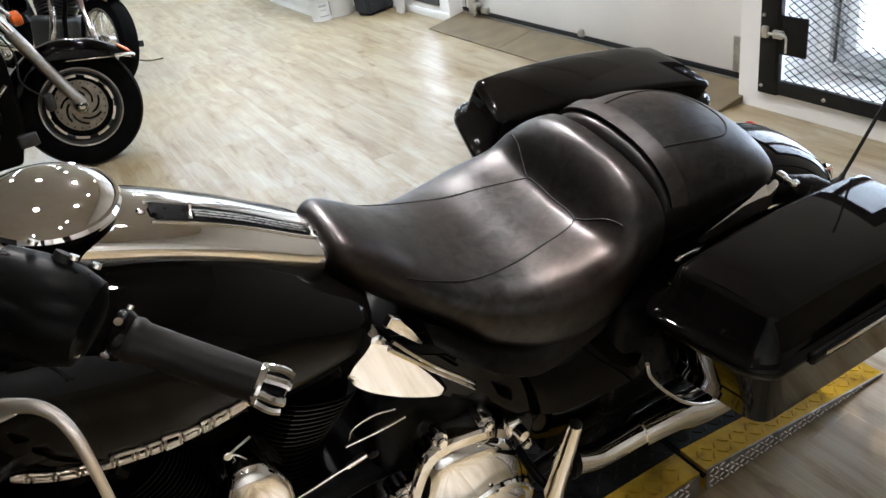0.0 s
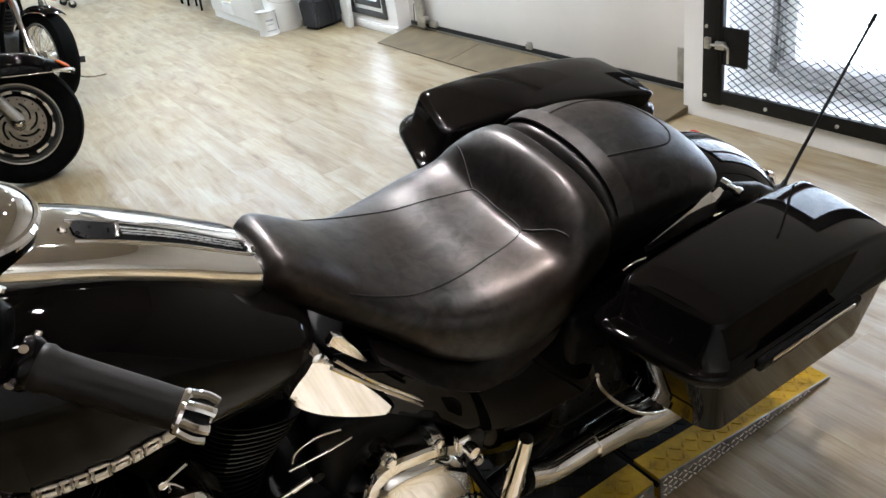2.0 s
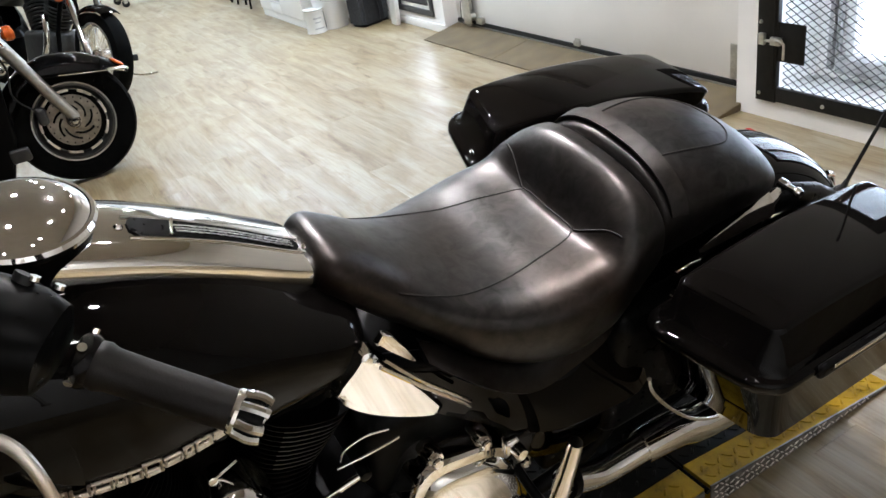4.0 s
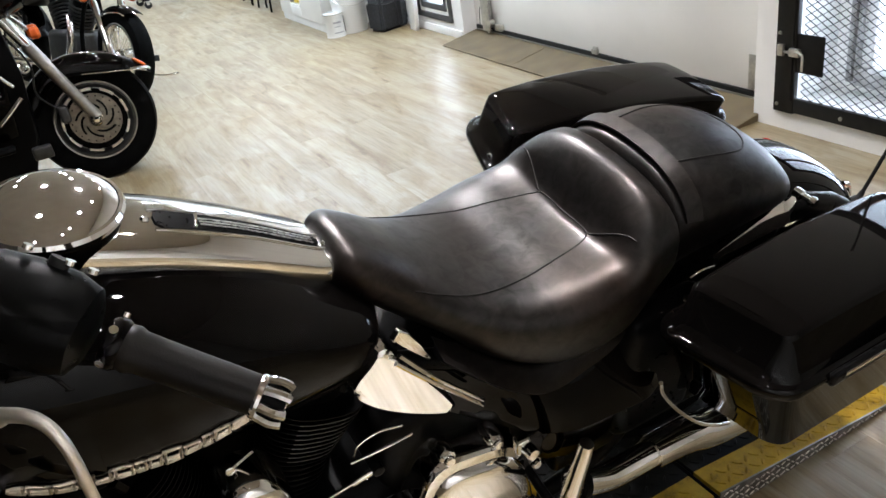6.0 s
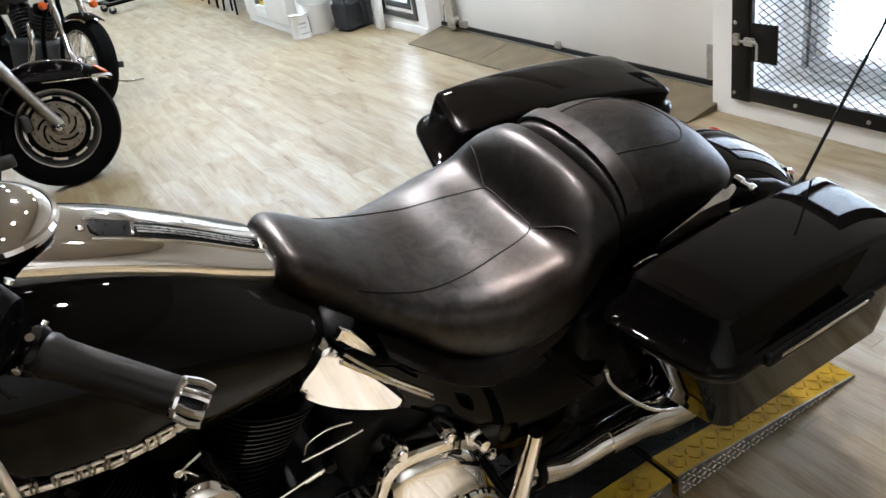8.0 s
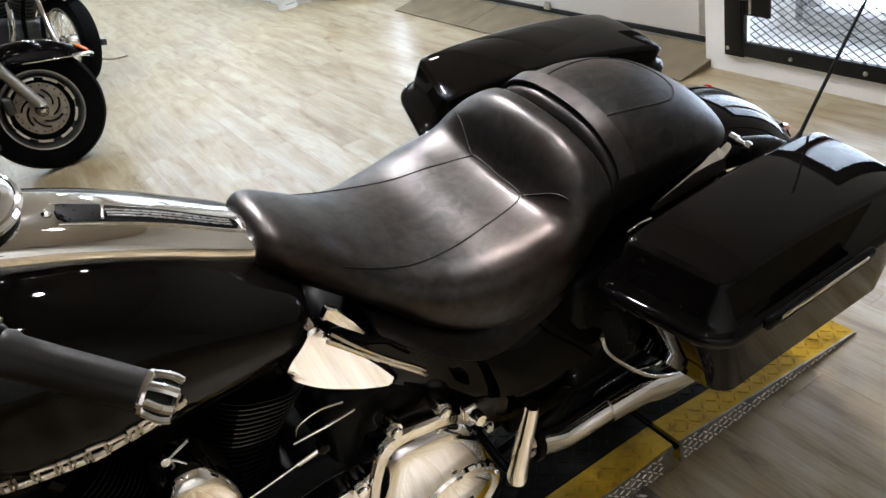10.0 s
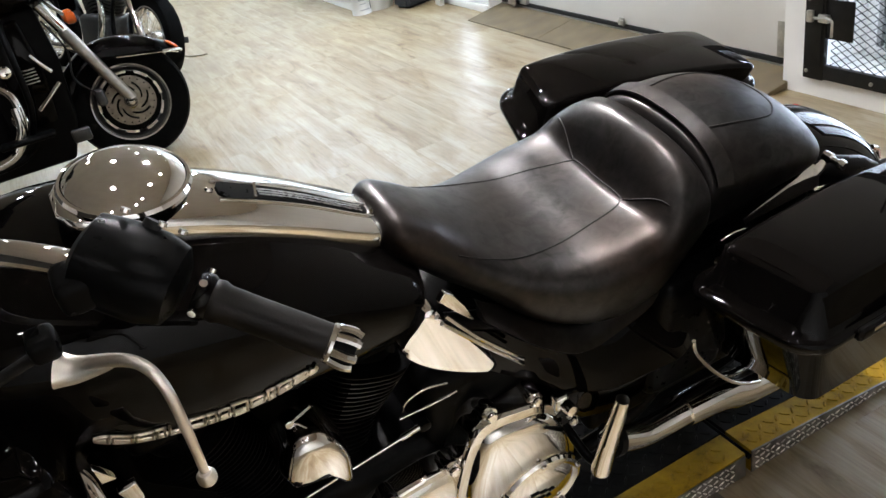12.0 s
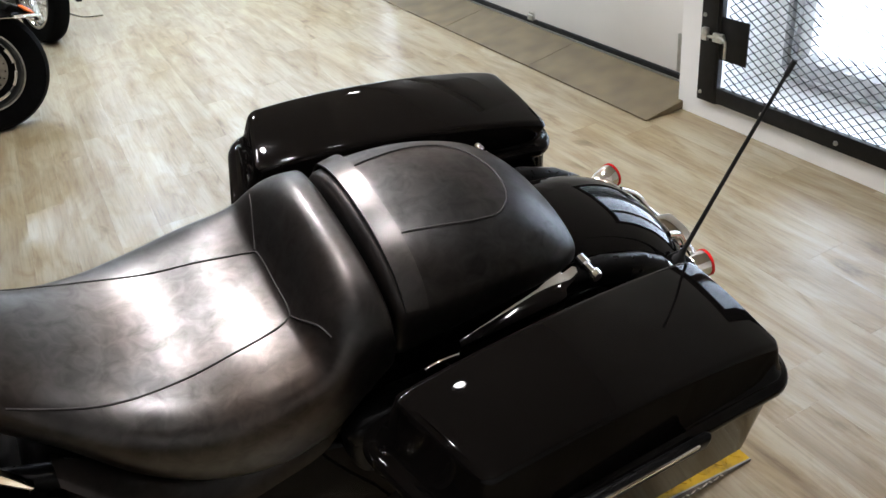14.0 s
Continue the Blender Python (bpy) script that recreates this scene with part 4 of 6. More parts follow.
# ---- tail: lamp, signals, posts, antenna ----
tail = part("tail_lamp", loft([[Vector((1.21 + 0.05 * f, 0.044 * w * spow(math.cos(a * math.tau / 24), 0.6), 0.515 + 0.012 * f + 0.028 * w * spow(math.sin(a * math.tau / 24), 0.6))) for a in range(24)] for f, w in ((-0.5, 0.9), (0.2, 1.05), (0.7, 1.0), (1.0, 0.85))]), CHROME, bike, "chrome tail lamp housing with a red lens")
part("tail_lens", box((1.255, -0.032, 0.505), (1.266, 0.032, 0.542), 0.006), REDLENS, tail, "red tail lens")
part("tail_trim", tube([(1.15, -0.07, 0.625), (1.19, -0.062, 0.60), (1.22, -0.055, 0.56)], 0.006), CHROME, tail)
part("tail_trim", tube([(1.15, 0.07, 0.625), (1.19, 0.062, 0.60), (1.22, 0.055, 0.56)], 0.006), CHROME, tail)
bar_ob = part("signal_bar", tube([(1.215, -0.10, 0.535), (1.245, -0.05, 0.528), (1.245, 0.07, 0.528), (1.215, 0.185, 0.535)], 0.008), CHROME, bike, "chrome rear signal bar")
for y in (-0.094, 0.196):
    d = Vector((1.0, 0.12 if y > 0 else -0.12, 0.08)).normalized()
    c = Vector((1.226, y, 0.526))
    sig = part("rear_signal", lathe([(0.0, -0.037), (0.013, -0.033), (0.021, -0.016), (0.025, 0.008), (0.026, 0.023), (0.021, 0.025), (0.0, 0.025)], c, d, 28), CHROME, bar_ob, "chrome bullet signal lamp with a red rim")
    part("signal_lens", lathe([(0.0, 0.030), (0.016, 0.028), (0.0272, 0.024), (0.0272, 0.019), (0.024, 0.018)], c, d, 28), REDLENS, sig, "red lens")
for s in (-1, 1):
    post = part("docking_post", lathe([(0.0, 0.025), (0.008, 0.025), (0.010, 0.021), (0.010, 0.013), (0.0065, 0.010), (0.0065, -0.002), (0.0105, -0.005), (0.0105, -0.021), (0.0, -0.021)], (0.884, s * 0.155, 0.752), (0.05, s, 0.0), 20), CHROME, bike, "chrome docking post")
    part("grab_spear", loft([[Vector((x, s * (y + 0.62 * h * math.cos(k * math.tau / 12) - 0.003 * math.sin(k * math.tau / 12)), z - 0.78 * h * math.cos(k * math.tau / 12) + 0.003 * math.sin(k * math.tau / 12))) for k in range(12)]
                             for x, y, z, h in ((0.655, 0.166, 0.716, 0.002), (0.70, 0.165, 0.722, 0.007), (0.75, 0.163, 0.728, 0.012), (0.795, 0.161, 0.733, 0.016), (0.822, 0.159, 0.737, 0.021), (0.838, 0.158, 0.740, 0.021), (0.842, 0.156, 0.744, 0.012), (0.860, 0.152, 0.750, 0.009), (0.866, 0.151, 0.752, 0.002))], True, 50), CHROME, bike, "pointed chrome side trim")
    part("mount_bracket", tube([(0.592, s * 0.176, 0.706), (0.615, s * 0.178, 0.714), (0.645, s * 0.176, 0.708)], 0.006), CHROME, bike)
    part("fender_strut", loft([[Vector((x, s * (0.125 + 0.02 * math.cos(k * math.tau / 16)), z + h * math.sin(k * math.tau / 16))) for k in range(16)] for x, z, h in ((0.82, 0.69, 0.015), (0.87, 0.70, 0.028), (0.95, 0.685, 0.032), (1.03, 0.655, 0.030), (1.09, 0.62, 0.024), (1.12, 0.60, 0.012))]), SATIN, bike, "black fender strut cover")
    for x, z in ((0.585, 0.668), (0.70, 0.688), (0.885, 0.685)):
        part("strut_bolt", lathe([(0.0, 0.006), (0.006, 0.005), (0.008, 0.0)], (x, s * 0.185, z), (0, s, 0.4), 12), CHROME, bike)
clamp = part("antenna_mount", box((1.085, -0.155, 0.585), (1.15, -0.105, 0.622), 0.006, 3), SATIN, bike, "black antenna mount")
part("mount_plate", box((1.02, -0.165, 0.628), (1.10, -0.12, 0.634), 0.002), CHROME, clamp)
part("antenna_mast", tube([(1.125, -0.126, 0.615), (1.16, -0.128, 0.745), (1.195, -0.130, 0.87), (1.232, -0.133, 0.998)], 0.003, 6, 10, ends=(0.0042, 0.0028)), RUBBER, clamp, "thin black antenna mast")
part("antenna_tip", rod((1.225, -0.1325, 0.975), (1.2325, -0.133, 1.000), 0.0042), RUBBER, clamp)
part("antenna_base", lathe([(0.012, -0.01), (0.012, 0.012), (0.007, 0.02), (0.005, 0.035), (0.0, 0.036)], (1.125, -0.126, 0.613), (0.25, 0, 1), 18), RUBBER, clamp)


# ---- engine and lower left side ----
def extrude_y(outline, y0, y1, bevel=0.0, inset=0.0):
    """A plate of the outline (x, z) between two planes across the bike; its outer face (y1) may be inset."""
    bm = bmesh.new()
    cx = sum(p[0] for p in outline) / len(outline)
    cz = sum(p[1] for p in outline) / len(outline)
    a = [bm.verts.new((x, y0, z)) for x, z in outline]
    b = [bm.verts.new((x + (cx - x) * inset, y1, z + (cz - z) * inset)) for x, z in outline]
    n = len(a)
    bm.faces.new(a)
    bm.faces.new(b[::-1])
    for k in range(n):
        bm.faces.new((a[k], b[k], b[(k + 1) % n], a[(k + 1) % n]))
    if bevel:
        bmesh.ops.bevel(bm, geom=list(bm.edges), offset=bevel, segments=3, affect="EDGES", profile=0.5)
    return finish(bm)


def smooth_outline(pts, n=5):
    loop = [(p[0], 0, p[1]) for p in pts]
    ext = [loop[-1]] + loop + [loop[0], loop[1]]
    line = curve_points(ext, n)
    return [(p.x, p.z) for p in line[n:n + n * len(pts)]]


engine = part("engine", box((-0.32, -0.13, 0.22), (0.10, 0.13, 0.47), 0.04, 4), ENGINE, bike, "black twin-cylinder engine")
for i, (tilt, bx) in enumerate(((-22, -0.265), (22, -0.155))):
    c = Vector((bx, -0.01, 0.44))
    d = Vector((math.sin(radians(tilt)), 0, math.cos(radians(tilt))))
    q = d.to_track_quat("Z", "Y").to_matrix()
    cyl = part("cylinder", rod(c, c + d * 0.30, 0.062), ENGINE, engine, "black finned cylinder")
    for k in range(19):
        h = 0.03 + 0.0125 * k
        # Lower fins are drawn in and left without bright edges to stand for shade.
        r = 0.066 if h < 0.12 else 0.066 + 0.20 * (h - 0.12)
        ring = lambda f, hh: [c + d * hh + q @ Vector((r * f * spow(math.cos(a * math.tau / 32), 0.75), r * f * spow(math.sin(a * math.tau / 32), 0.75), 0)) for a in range(32)]
        part("fin", loft([ring(0.96, h), ring(1.0, h + 0.0015), ring(1.0, h + 0.0035), ring(0.96, h + 0.005)]), ENGINE, cyl)
        if 0.13 < h < 0.25:
            part("fin_edge", tube(ring(1.002, h + 0.0025)[14:27], 0.0009, 1, 6), FINEDGE, cyl, "bare metal fin edge")
    part("head_bolt", rod(c + d * 0.29 + Vector((0.02, -0.075, 0)), c + d * 0.315 + Vector((0.02, -0.075, 0)), 0.009, seg=6), SATIN, cyl)
part("rocker_box", box((-0.44, -0.085, 0.715), (-0.30, 0.085, 0.785), 0.02, 3), SATIN, engine)
part("rocker_box", box((-0.12, -0.085, 0.715), (0.01, 0.085, 0.785), 0.02, 3), SATIN, engine)

def dome_y(outline, steps, hard=40):
    """A stepped or domed cap of the outline (x, z); steps (y, inset towards the middle)."""
    cx = sum(p[0] for p in outline) / len(outline)
    cz = sum(p[1] for p in outline) / len(outline)
    return loft([[Vector((x + (cx - x) * f, y, z + (cz - z) * f)) for x, z in outline] for y, f in steps], True, hard)


# horn cover between the cylinders
hc = smooth_outline([(-0.258, 0.670), (-0.243, 0.708), (-0.224, 0.724), (-0.206, 0.727), (-0.181, 0.716), (-0.163, 0.690), (-0.151, 0.650), (-0.151, 0.605), (-0.153, 0.578), (-0.161, 0.574), (-0.172, 0.593), (-0.181, 0.614), (-0.200, 0.619), (-0.248, 0.632), (-0.257, 0.650)], 4)
horn = part("horn_cover", dome_y(hc, ((-0.120, 0.0), (-0.158, 0.0), (-0.172, 0.02), (-0.183, 0.07), (-0.191, 0.16), (-0.196, 0.32), (-0.199, 0.60), (-0.200, 0.96)), 65), CHROME, bike, "rounded chrome horn cover")
part("horn_body", extrude_y([(-0.248, 0.640), (-0.175, 0.610), (-0.180, 0.580), (-0.235, 0.595)], -0.125, -0.160, 0.006), SATIN, horn)
for k in range(3):
    part("horn_rib", tube([(-0.244, -0.165, 0.628 - 0.010 * k), (-0.210, -0.167, 0.612 - 0.010 * k), (-0.178, -0.163, 0.600 - 0.008 * k)], 0.0016), DULL_CHROME, horn)

# primary cover: a rear lobe with a stepped face, a lower front lobe, and the derby cover
pc = smooth_outline([(0.028, 0.430), (0.044, 0.490), (0.063, 0.532), (0.095, 0.548), (0.150, 0.537), (0.204, 0.519), (0.243, 0.482), (0.270, 0.420), (0.287, 0.340), (0.286, 0.250), (0.240, 0.185), (0.130, 0.165), (0.040, 0.220), (0.015, 0.330)])
primary = part("primary_cover", dome_y(pc, ((-0.10, 0.0), (-0.176, 0.0), (-0.184, 0.012), (-0.190, 0.035), (-0.192, 0.11), (-0.194, 0.15), (-0.205, 0.19), (-0.209, 0.24), (-0.212, 0.40), (-0.214, 0.95))), CHROME, bike, "chrome primary drive cover")
fl = smooth_outline([(0.040, 0.425), (0.010, 0.440), (-0.046, 0.440), (-0.098, 0.432), (-0.140, 0.412), (-0.190, 0.360), (-0.200, 0.290), (-0.140, 0.215), (-0.02, 0.190), (0.080, 0.20), (0.095, 0.33)])
part("front_lobe", dome_y(fl, ((-0.10, 0.0), (-0.158, 0.0), (-0.168, 0.02), (-0.172, 0.07), (-0.174, 0.14), (-0.182, 0.20), (-0.187, 0.40), (-0.189, 0.95))), CHROME, primary)
for x, z in ((0.195, 0.525), (0.100, 0.550), (0.020, 0.446), (-0.10, 0.437), (0.250, 0.478), (0.282, 0.40), (-0.175, 0.385)):
    part("bolt_boss", lathe([(0.017, -0.03), (0.017, 0.004), (0.014, 0.009), (0.009, 0.009), (0.0, 0.009)], (x, -0.172, z), (0, -1, 0.1), 20), CHROME, primary)
    part("cover_bolt", lathe([(0.0, 0.016), (0.008, 0.015), (0.010, 0.012), (0.010, 0.0), (0.0, 0.0)], (x, -0.176, z), (0, -1, 0.15), 14), CHROME, primary, "chrome socket bolt")
DX, DZ = 0.190, 0.279
derby = part("derby_cover", lathe([(0.094, -0.012), (0.094, 0.008), (0.090, 0.014), (0.084, 0.016), (0.079, 0.012), (0.075, 0.011), (0.068, 0.014), (0.034, 0.018), (0.0, 0.019)], (DX, -0.206, DZ), (0, -1, 0), 56), CHROME, primary, "round chrome derby cover")
for k in range(5):
    a = radians(90 + 72 * k)
    part("derby_screw", lathe([(0.0, 0.005), (0.005, 0.004), (0.007, 0.0)], (DX + 0.086 * math.cos(a), -0.221, DZ + 0.086 * math.sin(a)), (0, -1, 0), 14), CHROME, derby)
for dx, dz, w in ((-0.02, 0.012, 0.02), (0.0, 0.006, 0.016), (0.018, 0.0, 0.014), (-0.008, -0.012, 0.022), (0.012, -0.018, 0.012)):
    part("derby_bar", box((DX + dx - w / 2, -0.2275, DZ + dz - 0.002), (DX + dx + w / 2, -0.2225, DZ + dz + 0.002), 0.0008), SATIN, derby)

# chrome side cover below the seat nose, with a stripe of trim
tri = smooth_outline([(0.018, 0.846), (-0.008, 0.822), (-0.033, 0.797), (-0.036, 0.772), (0.000, 0.722), (0.056, 0.672), (0.116, 0.632), (0.132, 0.634), (0.106, 0.692), (0.076, 0.746), (0.046, 0.80)], 4)
side = part("side_cover", extrude_y(tri, -0.125, -0.158, 0.010, 0.06), CHROME, bike, "triangular chrome side cover")
for dz, r in ((0.0, 0.0035), (0.013, 0.0035)):
    part("cover_trim", tube([(0.030 + dz * 0.5, -0.166, 0.815 + dz), (0.09, -0.168, 0.735 + dz), (0.175, -0.168, 0.628 + dz)], r, 6, 8), CHROME, side)
part("nose_plate", extrude_y([(0.046, 0.858), (0.034, 0.842), (0.062, 0.812), (0.088, 0.772), (0.094, 0.774), (0.078, 0.810), (0.060, 0.846)], -0.140, -0.152, 0.002), CHROME, side, "small chrome plate under the seat nose")
part("cover_bolt", lathe([(0.0, 0.006), (0.006, 0.005), (0.008, 0.0)], (0.045, -0.158, 0.80), (0, -1, 0), 12), SATIN, side)


def under_seat(name, rows, mat, label, inner=-0.12, steps=28):
    """A bulged panel along x; rows (x, y top, z top, y low, z low, bulge)."""
    rings = []
    for i in range(steps + 1):
        x = rows[0][0] + (rows[-1][0] - rows[0][0]) * i / steps
        yt, zt, yl, zl, bulge = table(rows, x)
        ring = [Vector((x, inner, zt + 0.004)), Vector((x, yt + 0.008, zt + 0.003))]
        for k in range(9):
            f = k / 8
            ring.append(Vector((x, yt + (yl - yt) * f - bulge * math.sin(math.pi * f), zt + (zl - zt) * f)))
        ring += [Vector((x, yl + 0.006, zl - 0.008)), Vector((x, inner, zl - 0.012))]
        rings.append(ring)
    return part(name, loft(rings, True, 45), mat, bike, label)


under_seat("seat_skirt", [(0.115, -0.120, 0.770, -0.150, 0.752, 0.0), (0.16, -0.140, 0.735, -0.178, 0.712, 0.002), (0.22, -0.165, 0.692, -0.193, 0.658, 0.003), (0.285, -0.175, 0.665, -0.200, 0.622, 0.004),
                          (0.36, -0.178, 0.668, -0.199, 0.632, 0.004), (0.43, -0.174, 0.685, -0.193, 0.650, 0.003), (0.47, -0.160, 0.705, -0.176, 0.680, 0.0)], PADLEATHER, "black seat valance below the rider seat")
under_seat("side_panel", [(0.10, -0.125, 0.715, -0.130, 0.63, 0.0), (0.20, -0.135, 0.660, -0.150, 0.545, 0.002), (0.27, -0.155, 0.622, -0.195, 0.515, 0.004), (0.34, -0.160, 0.612, -0.217, 0.502, 0.004),
                          (0.42, -0.158, 0.622, -0.223, 0.497, 0.004), (0.50, -0.155, 0.606, -0.223, 0.492, 0.004), (0.535, -0.150, 0.585, -0.210, 0.492, 0.003)], BLACK, "gloss black side panel under the seat")
part("panel_lower", extrude_y(smooth_outline([(0.24, 0.50), (0.36, 0.478), (0.50, 0.470), (0.52, 0.40), (0.42, 0.36), (0.30, 0.38)], 4), -0.13, -0.182, 0.012, 0.05), BLACK, bike, "gloss black lower panel")
part("oil_tank", box((0.0, -0.13, 0.36), (0.44, 0.13, 0.63), 0.04, 4), ENGINE, bike, "black oil tank and battery box")
for s in (-1, 1):
    part("inner_guard", box((0.46, min(s * 0.198, s * 0.125), 0.34), (0.66, max(s * 0.198, s * 0.125), 0.655), 0.03, 4), SATIN, bike, "black inner guard")
    part("bag_mount", box((0.60, min(s * 0.21, s * 0.095), 0.40), (1.06, max(s * 0.21, s * 0.095), 0.628), 0.03, 4), SATIN, bike, "black saddlebag mount")
part("frame_backbone", box((-0.36, -0.07, 0.735), (-0.02, 0.10, 0.855), 0.03, 3), ENGINE, bike, "black frame backbone under the tank")
# Added block: closes the view to the floor and keeps the gap black.
part("dark_infill", box((-0.50, 0.02, 0.24), (-0.02, 0.12, 0.80), 0.03, 3), ENGINE, bike, "black infill block hiding the floor behind the cylinders")
part("gearbox", box((0.08, -0.10, 0.20), (0.42, 0.13, 0.38), 0.03, 4), ENGINE, bike)
part("seat_base", box((0.06, -0.13, 0.62), (0.90, 0.13, 0.70), 0.03, 3), SATIN, bike)
# linkage rods and pipes
shift = part("shift_rod", rod((-0.30, -0.165, 0.548), (-0.045, -0.165, 0.591), 0.0027), CHROME, bike, "chrome shift linkage rod")
part("rod_end", rod((-0.062, -0.165, 0.588), (-0.022, -0.165, 0.595), 0.0052), CHROME, shift)
part("rod_joint", lathe([(0.0, 0.012), (0.010, 0.008), (0.010, -0.008), (0.0, -0.012)], (-0.018, -0.165, 0.596), (0, 1, 0), 16), SATIN, shift)
part("oil_line", tube([(-0.052, -0.165, 0.655), (-0.043, -0.17, 0.682), (-0.01, -0.17, 0.690), (0.03, -0.165, 0.672)], 0.0020, 6, 10), CHROME, bike)
part("oil_line", tube([(-0.058, -0.165, 0.640), (0.0, -0.17, 0.645), (0.046, -0.165, 0.640)], 0.0026, 6, 10), CHROME, bike)
coil = part("coil_cover", rod((-0.225, -0.145, 0.725), (-0.185, -0.15, 0.752), 0.0032), CHROME, bike)
part("coil_nut", lathe([(0.0, 0.008), (0.0065, 0.006), (0.0065, -0.006), (0.0, -0.006)], (-0.222, -0.15, 0.735), (0, -1, 0.3), 8), CHROME, coil)
# passenger peg, muffler and saddlebag guard
peg = part("passenger_peg", tube([(0.298, -0.286, 0.575), (0.289, -0.288, 0.530), (0.275, -0.290, 0.465), (0.265, -0.292, 0.412)], 0.016, 6, 14, ends=(0.0135, 0.0205), flat=0.9), CHROME, bike, "folded chrome passenger footpeg")
part("peg_joint", lathe([(0.0, 0.016), (0.015, 0.014), (0.018, 0.006), (0.018, -0.008), (0.0, -0.012)], (0.264, -0.293, 0.404), (-0.2, -0.3, -1), 20), CHROME, peg)
part("peg_bracket", tube([(0.250, -0.20, 0.43), (0.252, -0.26, 0.415), (0.262, -0.288, 0.408)], 0.009), SATIN, peg)
part("linkage_bracket", box((0.208, -0.225, 0.525), (0.236, -0.205, 0.560), 0.007, 3), CHROME, bike)
part("bracket_bolt", lathe([(0.0, 0.014), (0.010, 0.012), (0.012, 0.0), (0.012, -0.014)], (0.225, -0.235, 0.545), (0, -1, 0.2), 14), CHROME, bike)
muffler = part("muffler", tube([(0.335, -0.232, 0.355), (0.42, -0.235, 0.315), (0.53, -0.238, 0.318), (0.535, -0.238, 0.318)], 0.03, 8, 20, ends=(0.026, 0.029)), CHROME, bike, "chrome exhaust muffler")
part("muffler_can", tube([(0.525, -0.238, 0.318), (0.62, -0.240, 0.312), (0.735, -0.242, 0.285), (1.18, -0.24, 0.26)], 0.036, 8, 24, ends=(0.033, 0.044)), CHROME, muffler)
part("muffler_clamp", lathe([(0.030, -0.01), (0.035, -0.008), (0.035, 0.008), (0.030, 0.01)], (0.345, -0.232, 0.350), (1, 0, -0.4), 20), SATIN, muffler)
part("muffler_right", tube([(0.33, 0.232, 0.33), (0.62, 0.24, 0.31), (1.18, 0.24, 0.26)], 0.04, 8, 20), CHROME, bike, "chrome exhaust muffler")
guard = part("bag_guard", tube([(0.444, -0.285, 0.633), (0.458, -0.285, 0.593), (0.506, -0.285, 0.519), (0.576, -0.285, 0.434), (0.632, -0.285, 0.386), (0.675, -0.285, 0.363)], 0.0037, 7, 12), CHROME, bike, "chrome saddlebag guard rail")
part("guard_stay", tube([(0.546, -0.285, 0.590), (0.602, -0.286, 0.528), (0.643, -0.286, 0.455), (0.672, -0.285, 0.375)], 0.0036, 6, 10), CHROME, guard)
part("lower_trim", tube([(0.30, -0.192, 0.515), (0.37, -0.196, 0.478), (0.455, -0.198, 0.49)], 0.003, 6, 8), CHROME, bike)
part("floorboard", box((-0.42, -0.36, 0.255), (-0.10, -0.20, 0.285), 0.012, 3), SATIN, bike, "black rider floorboard")
part("stand", tube([(-0.10, -0.13, 0.20), (-0.13, -0.20, 0.10), (-0.16, -0.262, 0.0)], 0.012, 4, 10), CHROME, bike, "chrome side stand")
part("stand_foot", tube([(-0.165, -0.275, -0.062), (-0.14, -0.285, -0.064), (-0.10, -0.29, -0.066)], 0.012, 4, 10), CHROME, bike)
cb = part("crash_bar", tube([(-0.50, -0.08, 0.86), (-0.475, -0.20, 0.86), (-0.455, -0.30, 0.74), (-0.44, -0.31, 0.55), (-0.43, -0.22, 0.40), (-0.43, -0.12, 0.35)], 0.0155, 8, 14), CHROME, bike, "chrome crash bar")
part("crash_bar_side", tube([(-0.50, 0.08, 0.86), (-0.475, 0.20, 0.86), (-0.455, 0.30, 0.74), (-0.44, 0.31, 0.55), (-0.43, 0.22, 0.40), (-0.43, 0.12, 0.35)], 0.0155, 8, 14), CHROME, cb)
for s in (-1, 1):
    part("leg_shield", extrude_y([(-0.485, 0.97), (-0.455, 0.72), (-0.47, 0.44), (-0.58, 0.38), (-0.72, 0.52), (-0.74, 0.95)], s * 0.10, s * 0.26, 0.03), BLACK, bike, "black lower leg shield")
part("engine_guard_plate", extrude_y([(-0.451, 0.936), (-0.433, 0.903), (-0.451, 0.905)], -0.232, -0.244, 0.002), CHROME, cb, "small chrome plate")
part("engine_guard_plate", extrude_y([(-0.442, 0.877), (-0.419, 0.882), (-0.418, 0.852), (-0.424, 0.818)], -0.232, -0.244, 0.002), CHROME, cb, "small chrome plate")
part("air_cleaner", lathe([(0.0, 0.05), (0.06, 0.045), (0.085, 0.03), (0.09, 0.0)], (-0.12, 0.13, 0.62), (0, 1, 0), 32), CHROME, bike)


